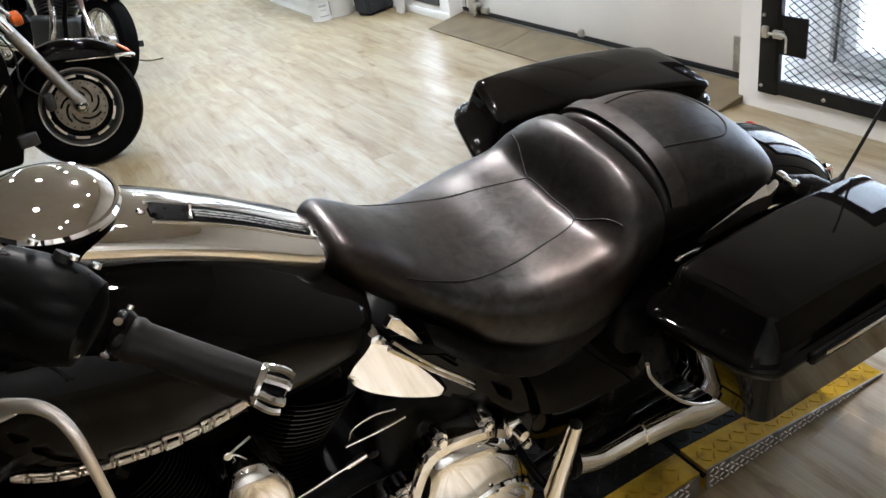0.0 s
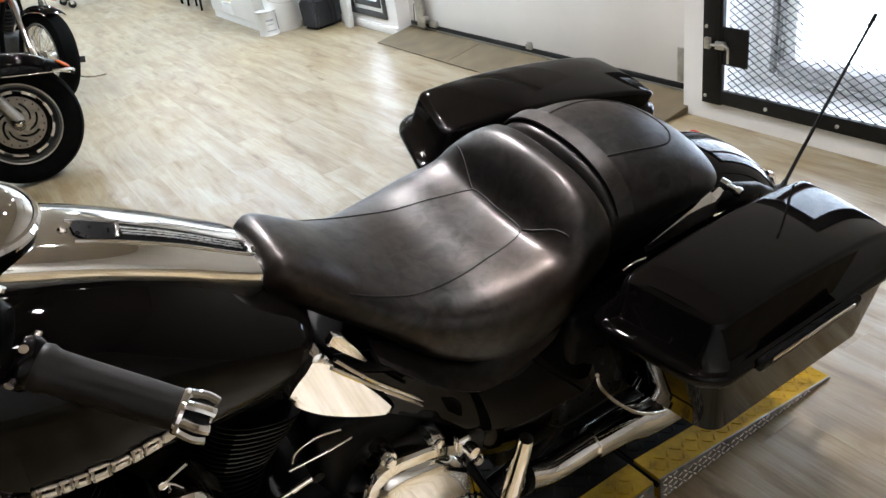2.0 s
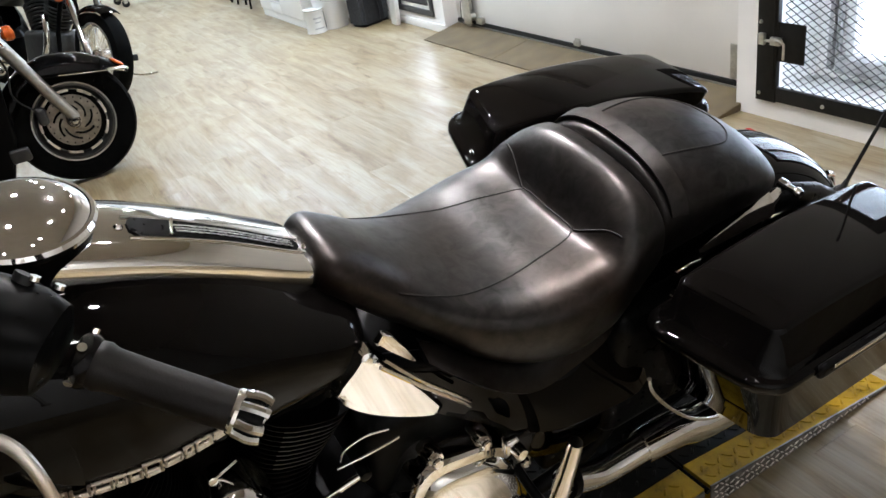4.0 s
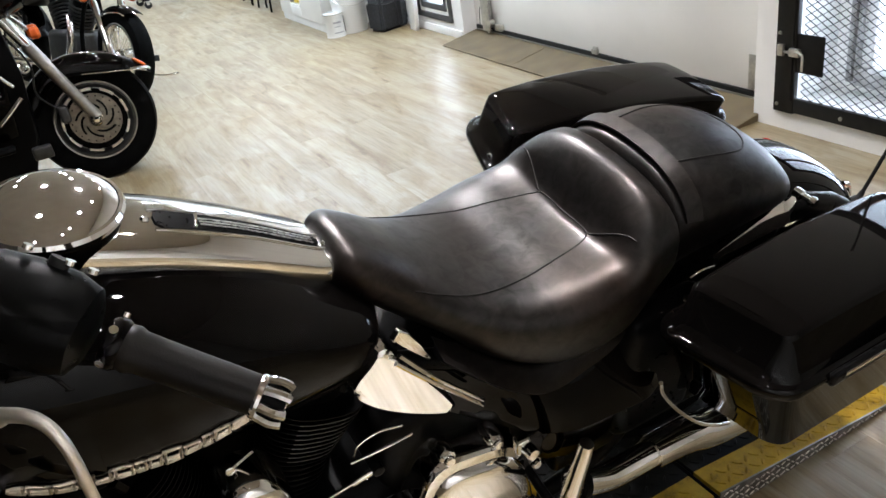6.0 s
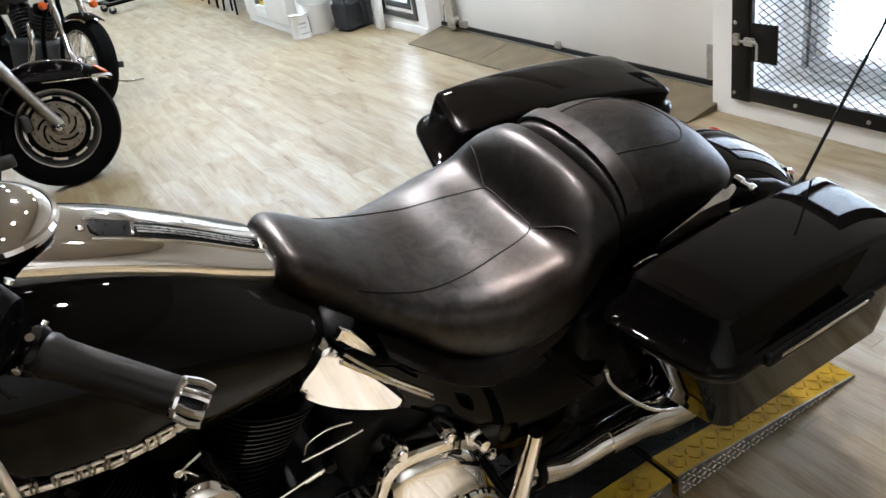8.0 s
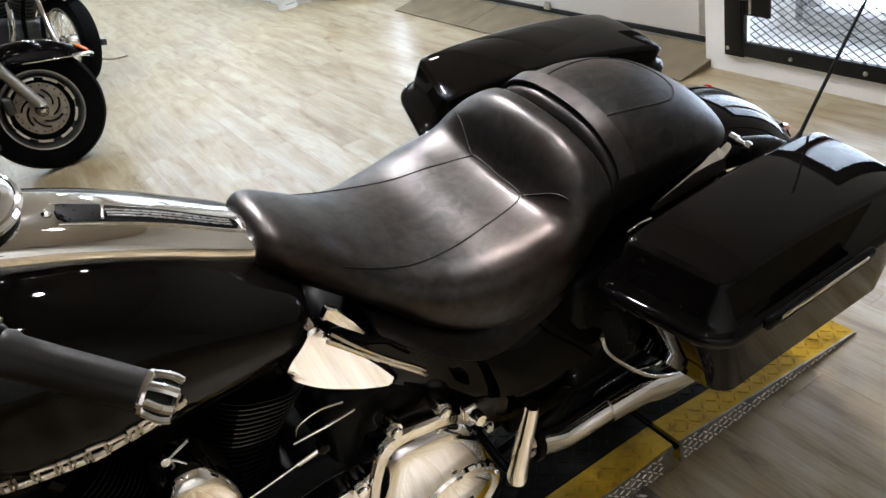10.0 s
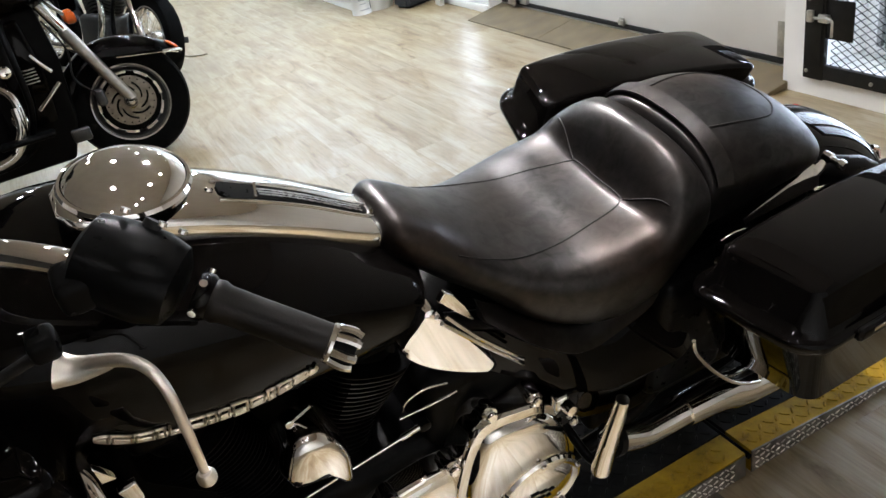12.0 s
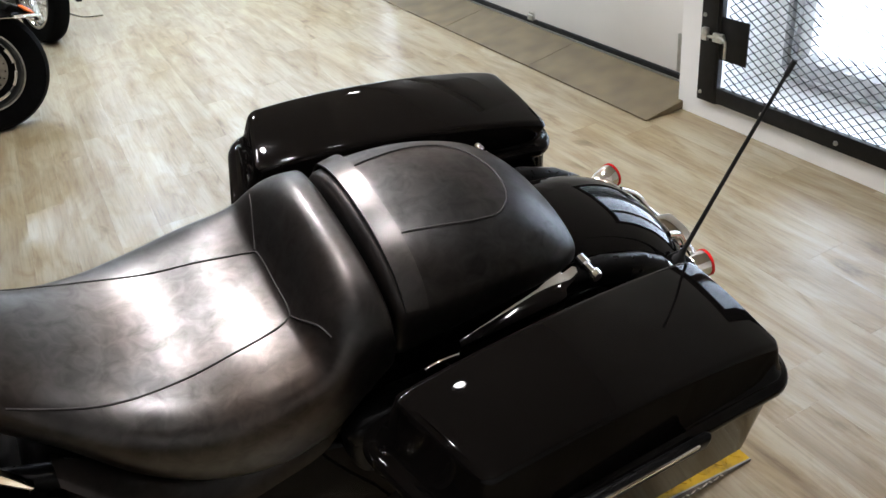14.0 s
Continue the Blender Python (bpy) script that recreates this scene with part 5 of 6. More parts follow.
# ---- the low lift ----
def lift():
    g = thing("lift_table", pose(0, 0, 0), "low tread plate lift with yellow edges and short ramp", "lift")
    H, E0, E1, XA, XB, XT = HP, -0.102, 0.62, -1.75, 0.715, 1.355
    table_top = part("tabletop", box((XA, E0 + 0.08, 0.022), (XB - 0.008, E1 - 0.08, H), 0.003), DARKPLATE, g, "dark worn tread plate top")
    rails = []
    for a, b in ((E0, E0 + 0.079), (E1 - 0.079, E1)):
        rails.append(part("edge_rail", box((XA, a, 0.004), (XB - 0.008, b, H), 0.003), YELLOW, g, "yellow painted tread plate edge"))
    skirt = part("skirt", box((XA, E0 - 0.004, 0.004), (XB - 0.012, E0 - 0.0005, H - 0.004)), PLATE, g, "bare steel tread plate skirt")
    part("skirt", box((XA, E1 + 0.0005, 0.004), (XB - 0.012, E1 + 0.004, H - 0.004)), PLATE, g)
    # ramp: a wedge down to the floor
    def wedge(y0, y1, mat, name, label=""):
        bm = bmesh.new()
        v = [bm.verts.new(p) for p in ((XB + 0.008, y0, 0.002), (XT, y0, 0.002), (XT, y0, 0.008), (XB + 0.008, y0, H), (XB + 0.008, y1, 0.002), (XT, y1, 0.002), (XT, y1, 0.008), (XB + 0.008, y1, H))]
        for f in ((0, 1, 2, 3), (7, 6, 5, 4), (3, 2, 6, 7), (0, 4, 5, 1), (1, 5, 6, 2), (0, 3, 7, 4)):
            bm.faces.new([v[k] for k in f])
        return part(name, finish(bm, False), mat, g, label)
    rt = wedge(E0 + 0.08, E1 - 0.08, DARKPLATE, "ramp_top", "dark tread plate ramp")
    ra = wedge(E0, E0 + 0.079, YELLOW, "ramp_edge", "yellow painted ramp edge")
    wedge(E1 - 0.079, E1, YELLOW, "ramp_edge", "yellow painted ramp edge")
    rs = wedge(E0 - 0.004, E0 - 0.0005, PLATE, "ramp_skirt", "bare steel ramp skirt")
    part("hinge", rod((XB, E0 - 0.003, H - 0.012), (XB, E1, H - 0.012), 0.007), SATIN, g)
    wing_ob = part("wing_plate", box((0.40, E0 - 0.20, 0.001), (0.612, E0 - 0.006, 0.016), 0.003), PLATE, g, "bare steel side wing plate")

    # raised lozenges, set in turn along and across
    def tread(name, places, mat, owner, L=0.0135, W=0.0034, T=0.0024):
        bm = bmesh.new()
        for o, u, v, n in places:
            base = [bm.verts.new(o + u * a * L + v * b * W) for a, b in ((-1, 0), (-0.45, -1), (0.45, -1), (1, 0), (0.45, 1), (-0.45, 1))]
            topv = [bm.verts.new(o + u * a * L * 0.72 + v * b * W * 0.5 + n * T) for a, b in ((-1, 0), (-0.45, -1), (0.45, -1), (1, 0), (0.45, 1), (-0.45, 1))]
            bm.faces.new(topv)
            for k in range(6):
                bm.faces.new((base[k], base[(k + 1) % 6], topv[(k + 1) % 6], topv[k]))
        part(name, finish(bm, False), mat, owner, "raised tread lozenges", "stuff")

    def sheet(x0, x1, y0, y1, z_at, slope):
        d = Vector((1, 0, slope)).normalized()
        n = Vector((-slope, 0, 1)).normalized()
        w = Vector((0, 1, 0))
        s = 0.0265
        out = []
        for i in range(int((x1 - x0) / s)):
            for j in range(max(1, int((y1 - y0) / s))):
                x, y = x0 + (i + 0.6) * s, y0 + (j + 0.6) * s
                if y > y1 - 0.006:
                    continue
                a, b = (d + w).normalized(), (d - w).normalized()
                u, v = (a, b) if (i + j) % 2 else (b, a)
                out.append((Vector((x, y, z_at(x))), u, v, n))
        return out

    sl = (0.008 - H) / (XT - XB - 0.008)
    flat = lambda x: H
    down = lambda x: H + sl * (x - XB - 0.008)
    tread("tread", sheet(-0.6, XB - 0.02, E0 + 0.004, E0 + 0.078, flat, 0), YELLOW, rails[0])
    tread("tread", sheet(XB + 0.016, XT - 0.01, E0 + 0.004, E0 + 0.078, down, sl), YELLOW, ra)
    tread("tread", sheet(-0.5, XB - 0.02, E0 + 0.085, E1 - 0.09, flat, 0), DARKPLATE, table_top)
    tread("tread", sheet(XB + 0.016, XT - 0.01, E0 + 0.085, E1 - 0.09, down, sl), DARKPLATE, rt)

    def side_face(x0, x1, top):
        out = []
        for i in range(int((x1 - x0) / 0.0165)):
            for j in range(4):
                x, z = x0 + (i + 0.5) * 0.0165, 0.010 + j * 0.0155
                if z < top(x) - 0.006:
                    a, b = Vector((1, 0, 0.35)).normalized(), Vector((1, 0, -0.9)).normalized()
                    u = a if (i + j) % 2 else b
                    out.append((Vector((x, E0 - 0.004, z)), u, Vector((-u.z, 0, u.x)), Vector((0, -1, 0))))
        return out
    tread("tread", side_face(-0.6, XB - 0.03, flat), LOZENGE, skirt, 0.0085, 0.0021, 0.0018)
    tread("tread", side_face(XB + 0.015, XT - 0.02, down), LOZENGE, rs, 0.0085, 0.0021, 0.0018)
    wing = []
    for i in range(7):
        for j in range(7):
            a, b = Vector((1, 1, 0)).normalized(), Vector((1, -1, 0)).normalized()
            u, v = (a, b) if (i + j) % 2 else (b, a)
            wing.append((Vector((0.425 + i * 0.0265, E0 - 0.022 - j * 0.0265, 0.016)), u, v, Vector((0, 0, 1))))
    tread("tread", wing, LOZENGE, wing_ob)
    return g


lift()


# ---- parked motorcycles beyond ----
def wheel_part(owner, c, r, half, look_rim, spokes, turn=0.0, deep=0.085):
    c = Vector(c)
    axis = Vector((math.sin(radians(turn)), math.cos(radians(turn)), 0))
    ahead = Vector((axis.y, -axis.x, 0))
    tyre = part("tyre", lathe([(r - deep, -half * 0.75), (r - deep * 0.6, -half), (r - 0.018, -half * 0.85), (r - 0.004, -half * 0.45), (r, 0), (r - 0.004, half * 0.45), (r - 0.018, half * 0.85), (r - deep * 0.6, half), (r - deep, half * 0.75)], c, axis, 56), TYRE, owner, "black tyre")
    q = r - deep
    part("rim", lathe([(q - 0.012, -half * 0.55), (q + 0.008, -half * 0.86), (q - 0.004, -half * 0.9), (q - 0.022, -half * 0.5), (q - 0.026, 0), (q - 0.022, half * 0.5), (q - 0.004, half * 0.9), (q + 0.008, half * 0.86)], c, axis, 56), look_rim, tyre, "bright wheel rim")
    part("hub", lathe([(0.0, -0.075), (0.03, -0.075), (0.04, -0.05), (0.04, 0.05), (0.03, 0.075), (0.0, 0.075)], c, axis, 24), CHROME, tyre)
    part("rim_lip", lathe([(q + 0.006, -half * 0.90), (q + 0.011, -half * 0.93), (q + 0.014, -half * 0.90), (q + 0.010, -half * 0.86)], c, axis, 56), ALLOY, tyre)
    if spokes == "cast":
        part("web", lathe([(0.04, -0.012), (q - 0.03, -0.018), (q - 0.03, 0.018), (0.04, 0.012)], c, axis, 48), SATIN, tyre)
        for k in range(9):
            a0 = k * math.tau / 9
            out = lambda a: ahead * math.cos(a) + Vector((0, 0, 1)) * math.sin(a)
            rings = [[c - axis * (half * e) + out(a0 + 0.085 * i) * (q - g) for e, g in ((0.82, 0.036), (0.82, 0.024), (0.30, 0.020), (0.30, 0.032))] for i in range(6)]
            part("rim_slot", loft(rings, True, 30), SATINALLOY, tyre, "polished slot edge")
    else:
        for k in range(36):
            a = k * math.tau / 36
            b = a + (0.22 if k % 2 else -0.22)
            s = 0.035 if k % 4 < 2 else -0.035
            p0 = c + axis * s + (ahead * math.cos(b) + Vector((0, 0, 1)) * math.sin(b)) * 0.04
            p1 = c + (ahead * math.cos(a) + Vector((0, 0, 1)) * math.sin(a)) * (q - 0.02)
            part("spoke", rod(p0, p1, 0.0022, seg=6), CHROME, tyre)
    return tyre, axis, ahead


def rotor(owner, c, axis, ahead, r):
    c = Vector(c)
    d = part("brake_disc", lathe([(r * 0.42, -0.003), (r, -0.003), (r, 0.003), (r * 0.42, 0.003), (r * 0.42, -0.003)], c, axis, 56), DISC, owner, "slotted steel brake disc")
    up = Vector((0, 0, 1))
    for k in range(7):
        a0 = k * math.tau / 7
        arc = [c - axis * 0.004 + (ahead * math.cos(a0 + 0.24 * i) + up * math.sin(a0 + 0.24 * i)) * (r * (0.44 + 0.062 * i)) for i in range(6)]
        part("disc_slot", tube(arc, 0.009, 3, 8, flat=0.2), SATIN, d)
    for k in range(20):
        a = k * math.tau / 20
        part("disc_hole", rod(c - axis * 0.0045 + (ahead * math.cos(a) + up * math.sin(a)) * r * 0.90, c - axis * 0.003 + (ahead * math.cos(a) + up * math.sin(a)) * r * 0.90, 0.004, seg=8), SATIN, d)
    part("disc_carrier", lathe([(0.0, -0.03), (0.028, -0.028), (0.036, -0.010), (r * 0.46, -0.006), (r * 0.46, 0.0)], c, axis, 32), DISC, d)
    return d


def arched(owner, name, c, r, half, a0, a1, label, skirt=0.07, turn=0.0):
    """A mudguard over a wheel, from angle a0 to a1 (0: ahead, 90: above)."""
    c = Vector(c)
    axis = Vector((math.sin(radians(turn)), math.cos(radians(turn)), 0))
    ahead = Vector((axis.y, -axis.x, 0))
    bm = bmesh.new()
    rows = []
    n, m = 28, 12
    for i in range(n + 1):
        a = radians(a0 + (a1 - a0) * i / n)
        rad = ahead * math.cos(a) + Vector((0, 0, 1)) * math.sin(a)
        f = min(1.0, 0.35 + 2.2 * min(i, n - i) / n)
        rows.append([bm.verts.new(c + rad * (r - skirt * f * (1 - spow(math.cos(t), 0.6))) + axis * half * spow(math.sin(t), 0.8)) for t in [math.pi / 2 * (2 * k / m - 1) for k in range(m + 1)]])
    for a, b in zip(rows, rows[1:]):
        for k in range(m):
            bm.faces.new((a[k], a[k + 1], b[k + 1], b[k]))
    bmesh.ops.recalc_face_normals(bm, faces=bm.faces)
    bmesh.ops.solidify(bm, geom=list(bm.faces), thickness=0.004)
    ob = part(name, finish(bm), BLACK, owner, label)
    line = []
    for i in range(13):
        a = radians(a0 + (a1 - a0) * i / 12)
        rad = ahead * math.cos(a) + Vector((0, 0, 1)) * math.sin(a)
        f = min(1.0, 0.35 + 2.2 * min(i, 12 - i) / 12)
        line.append(c + rad * (r - skirt * f) - axis * (half + 0.003))
    part("fender_trim", tube(line, 0.005, 3, 8), CHROME, ob, "thin chrome trim")
    return ob


def parked_tourer():
    """Seen from its right side, facing +x; local origin under the front axle."""
    b = thing("parked_motorcycle", pose(-0.072, 3.56, 0, -5, 0, 0) @ Matrix.Scale(1.03, 4), "black touring motorcycle with chrome fork, parked on the floor", "motorcycle", "parked motorcycles")
    c = Vector((0, 0, 0.325))
    w, axis, ahead = wheel_part(b, (0, 0, 0.312), 0.312, 0.066, DARKALLOY, "cast", deep=0.122)
    rotor(b, (0, -0.062, 0.322), axis, ahead, 0.130)
    line = [(0.338, 0.168, 0.150), (0.322, 0.190, 0.162), (0.281, 0.228, 0.180), (0.197, 0.283, 0.198), (0.108, 0.318, 0.212), (0.0, 0.334, 0.228), (-0.06, 0.330, 0.232), (-0.14, 0.305, 0.20), (-0.22, 0.255, 0.12), (-0.30, 0.17, 0.04), (-0.345, 0.09, 0.0)]
    bm = bmesh.new()
    rows = []
    for i in range(41):
        x = line[0][0] + (line[-1][0] - line[0][0]) * i / 40
        zt, zb = table([(-p[0], p[1], p[2]) for p in line], -x)
        wide = 0.094 * min(1.0, 0.55 + 2.6 * i / 40)
        rows.append([bm.verts.new((x, wide * spow(math.sin(t), 0.55), 0.325 + zb + (zt - zb) * spow(math.cos(t), 0.6))) for t in [math.pi / 2 * (2 * k / 14 - 1) for k in range(15)]])
    for p, q in zip(rows, rows[1:]):
        for k in range(14):
            bm.faces.new((p[k], p[k + 1], q[k + 1], q[k]))
    bmesh.ops.recalc_face_normals(bm, faces=bm.faces)
    bmesh.ops.solidify(bm, geom=list(bm.faces), thickness=0.004)
    f = part("front_fender", finish(bm), BLACK, b, "gloss black front fender with chrome trim")
    part("fender_trim", tube([(0.32, -0.062, 0.492), (0.25, -0.092, 0.515), (0.13, -0.099, 0.535), (0.01, -0.099, 0.555)], 0.003, 6, 8), CHROME, f, "thin chrome trim")
    part("fender_lamp", loft([[Vector((0.275 + 0.055 * t, -0.035 + 0.040 * wv * math.cos(k * math.tau / 16), 0.560 - 0.045 * t + 0.014 * wv * math.sin(k * math.tau / 16))) for k in range(16)] for t, wv in ((0, 0.5), (0.3, 1.0), (0.8, 0.9), (1.0, 0.4))]), AMBER, f, "amber fender tip lamp")
    part("fender_tip", tube([(0.24, -0.096, 0.520), (0.28, -0.088, 0.516), (0.32, -0.065, 0.508), (0.342, -0.02, 0.496)], 0.011, 6, 10, flat=0.6), CHROME, f, "chrome fender tip")
    part("fender_stay", tube([(-0.08, -0.10, 0.56), (-0.06, -0.10, 0.50), (-0.03, -0.10, 0.47)], 0.008), CHROME, f)
    fk = part("fork_leg", tube([(0.01, -0.105, 0.335), (-0.05, -0.105, 0.46), (-0.17, -0.105, 0.72), (-0.18, -0.105, 0.74)], 0.031, 4, 18, ends=(0.028, 0.032)), ALLOY, b, "polished fork leg")
    part("fork_tube", rod((-0.17, -0.105, 0.72), (-0.31, -0.105, 1.02), 0.024), CHROME, fk)
    part("axle_nut", lathe([(0.0, 0.02), (0.016, 0.018), (0.022, 0.0), (0.03, -0.01)], (0.0, -0.13, 0.328), (0, -1, 0), 20), CHROME, fk)
    part("fork_leg", tube([(0.01, 0.105, 0.335), (-0.17, 0.105, 0.72), (-0.31, 0.105, 1.02)], 0.03, 4, 18), ALLOY, b)
    part("caliper", box((-0.160, -0.115, 0.34), (-0.108, -0.05, 0.43), 0.018, 3), DARKALLOY, b, "brake caliper")
    part("brake_line", tube([(-0.15, -0.11, 0.42), (-0.22, -0.13, 0.52), (-0.20, -0.14, 0.66), (-0.26, -0.13, 0.82)], 0.005, 8, 8), RUBBER, b)
    fr = part("fairing", loft([[Vector((x, 0.24 * wv * spow(math.cos(k * math.tau / 28), 0.8), 1.06 + 0.17 * wv * spow(math.sin(k * math.tau / 28), 0.8))) for k in range(28)] for x, wv in ((-0.10, 0.5), (-0.13, 0.85), (-0.25, 1.1), (-0.42, 1.15), (-0.52, 1.0))]), BLACK, b, "gloss black fairing")
    for s in (-1, 1):
        sig = part("signal_lamp", lathe([(0.0, 0.03), (0.022, 0.026), (0.03, 0.012), (0.028, -0.015), (0.012, -0.028), (0.0, -0.03)], (-0.13, s * 0.155, 0.80), (1, 0, 0), 20), AMBER, b, "amber turn signal")
        part("signal_stem", tube([(-0.15, s * 0.14, 0.82), (-0.20, s * 0.12, 0.88), (-0.25, s * 0.1, 0.94)], 0.008), CHROME, sig)
    part("fuel_tank", loft([ring_of(x, w_, zt, zb, 0.01, 2.6, 30) for x, w_, zt, zb in ((-0.50, 0.06, 1.0, 0.92), (-0.56, 0.14, 1.03, 0.86), (-0.72, 0.17, 1.02, 0.80), (-0.9, 0.15, 0.95, 0.79), (-1.02, 0.08, 0.88, 0.80))]), BLACK, b, "gloss black fuel tank")
    part("saddle", loft([ring_of(x, w_, zt, zb, 0.0, 2.6, 30) for x, w_, zt, zb in ((-1.0, 0.09, 0.88, 0.80), (-1.2, 0.18, 0.80, 0.70), (-1.4, 0.19, 0.84, 0.70), (-1.75, 0.15, 0.86, 0.72), (-1.9, 0.06, 0.80, 0.74))]), LEATHER, b, "black saddle")
    part("engine_shroud", extrude_y([(-0.27, 0.90), (-0.25, 0.62), (-0.28, 0.32), (-0.36, 0.13), (-1.25, 0.13), (-1.25, 0.88)], -0.13, 0.10, 0.02), ENGINE, b, "black engine shroud and frame")
    en = part("engine", box((-0.98, -0.15, 0.20), (-0.58, 0.15, 0.50), 0.05, 4), ENGINE, b, "black and chrome engine")
    for tl, x in ((-22, -0.86), (22, -0.70)):
        d = Vector((math.sin(radians(tl)), 0, math.cos(radians(tl))))
        cyl = part("cylinder", rod((x, 0, 0.46), Vector((x, 0, 0.46)) + d * 0.30, 0.085), ENGINE, en)
        for k in range(8):
            h = Vector((x, 0, 0.46)) + d * (0.05 + 0.027 * k)
            part("fin", rod(h, h + d * 0.008, 0.105, seg=24), DULL_CHROME if k in (2, 5) else ENGINE, cyl)
        part("rocker_cover", box(Vector((x - 0.08, -0.09, 0.74)) + Vector((d.x * 0.3, 0, 0)), Vector((x + 0.08, 0.09, 0.81)) + Vector((d.x * 0.3, 0, 0)), 0.02, 3), CHROME, cyl)
        part("pushrod_tube", rod((x * 0.5 - 0.39, -0.155, 0.42), (x + d.x * 0.22, -0.12, 0.70), 0.012), CHROME, en)
    part("cam_cover", lathe([(0.0, 0.03), (0.05, 0.028), (0.085, 0.018), (0.095, 0.0)], (-0.76, -0.15, 0.36), (0, -1, 0), 32), CHROME, en, "chrome cam cover")
    part("air_cleaner", lathe([(0.0, 0.05), (0.05, 0.048), (0.085, 0.035), (0.095, 0.0)], (-0.80, -0.12, 0.64), (0, -1, 0), 32), CHROME, b, "round chrome air cleaner")
    part("exhaust_pipe", tube([(-0.60, -0.13, 0.60), (-0.52, -0.17, 0.52), (-0.53, -0.19, 0.36), (-0.64, -0.20, 0.24), (-0.9, -0.205, 0.22), (-1.3, -0.21, 0.22)], 0.022, 8, 14), CHROME, b, "chrome exhaust pipe")
    part("exhaust_pipe", tube([(-0.92, -0.13, 0.60), (-0.90, -0.18, 0.48), (-0.98, -0.205, 0.33), (-1.3, -0.21, 0.28), (-2.0, -0.22, 0.26)], 0.028, 8, 14), CHROME, b, "chrome exhaust pipe")
    part("heat_shield", tube([(-0.525, -0.195, 0.47), (-0.54, -0.21, 0.36), (-0.60, -0.22, 0.27)], 0.026, 6, 12), CHROME, b)
    part("crash_bar", tube([(-0.42, -0.06, 0.86), (-0.44, -0.20, 0.84), (-0.44, -0.30, 0.70), (-0.45, -0.30, 0.48), (-0.50, -0.20, 0.33), (-0.52, -0.12, 0.30)], 0.016, 8, 12), SATIN, b, "black crash bar")
    part("floorboard", box((-0.66, -0.30, 0.30), (-0.40, -0.18, 0.325), 0.012, 3), SATIN, b, "black floorboard")
    part("brake_pedal", box((-0.335, -0.30, 0.235), (-0.245, -0.255, 0.30), 0.012, 3), DARKALLOY, b, "brake pedal pad")
    part("frame", tube([(-0.40, -0.05, 0.92), (-0.48, -0.10, 0.55), (-0.52, -0.12, 0.24), (-0.9, -0.14, 0.19), (-1.3, -0.14, 0.24), (-1.4, -0.14, 0.5)], 0.018, 6, 12), SATIN, b)
    part("lower_fairing", extrude_y([(-0.36, 0.86), (-0.33, 0.60), (-0.36, 0.35), (-0.46, 0.33), (-0.53, 0.5), (-0.52, 0.84)], -0.17, -0.13, 0.02), BLACK, b, "black lower fairing")
    part("frame_strip", tube([(-0.367, -0.197, 0.687), (-0.340, -0.196, 0.640), (-0.303, -0.188, 0.586)], 0.010, 5, 10, flat=0.5), CHROME, b, "chrome strip")
    part("engine_strip", tube([(-0.428, -0.176, 0.426), (-0.36, -0.182, 0.475), (-0.29, -0.183, 0.530)], 0.013, 5, 10, flat=0.5), CHROME, b, "chrome strip")
    part("round_cover", lathe([(0.0, 0.018), (0.022, 0.016), (0.036, 0.008), (0.040, -0.02)], (-0.53, -0.185, 0.405), (0, -1, 0.2), 28), CHROME, b, "round chrome engine cover")
    part("horn_cap", lathe([(0.0, 0.014), (0.020, 0.012), (0.030, 0.004), (0.032, -0.02)], (-0.503, -0.19, 0.64), (0, -1, 0.1), 28), CHROME, b, "oval chrome cap")
    for k in range(5):
        part("cooler_fin", box((-0.45, -0.185, 0.555 + 0.016 * k), (-0.37, -0.165, 0.560 + 0.016 * k), 0.001), DULL_CHROME, b)
    part("handlebar", tube([(-0.42, -0.42, 1.10), (-0.36, -0.28, 1.18), (-0.30, -0.1, 1.16), (-0.30, 0.1, 1.16), (-0.36, 0.28, 1.18), (-0.42, 0.42, 1.10)], 0.013, 8, 12), CHROME, b)
    wheel_part(b, (-1.61, 0, 0.325), 0.325, 0.07, ALLOY, "cast")
    arched(b, "rear_fender", (-1.61, 0, 0.34), 0.40, 0.10, 5, 170, "gloss black rear fender")
    part("stand", tube([(-0.85, 0.14, 0.2), (-0.88, 0.24, 0.08), (-0.92, 0.30, 0.028)], 0.012), CHROME, b)
    return b


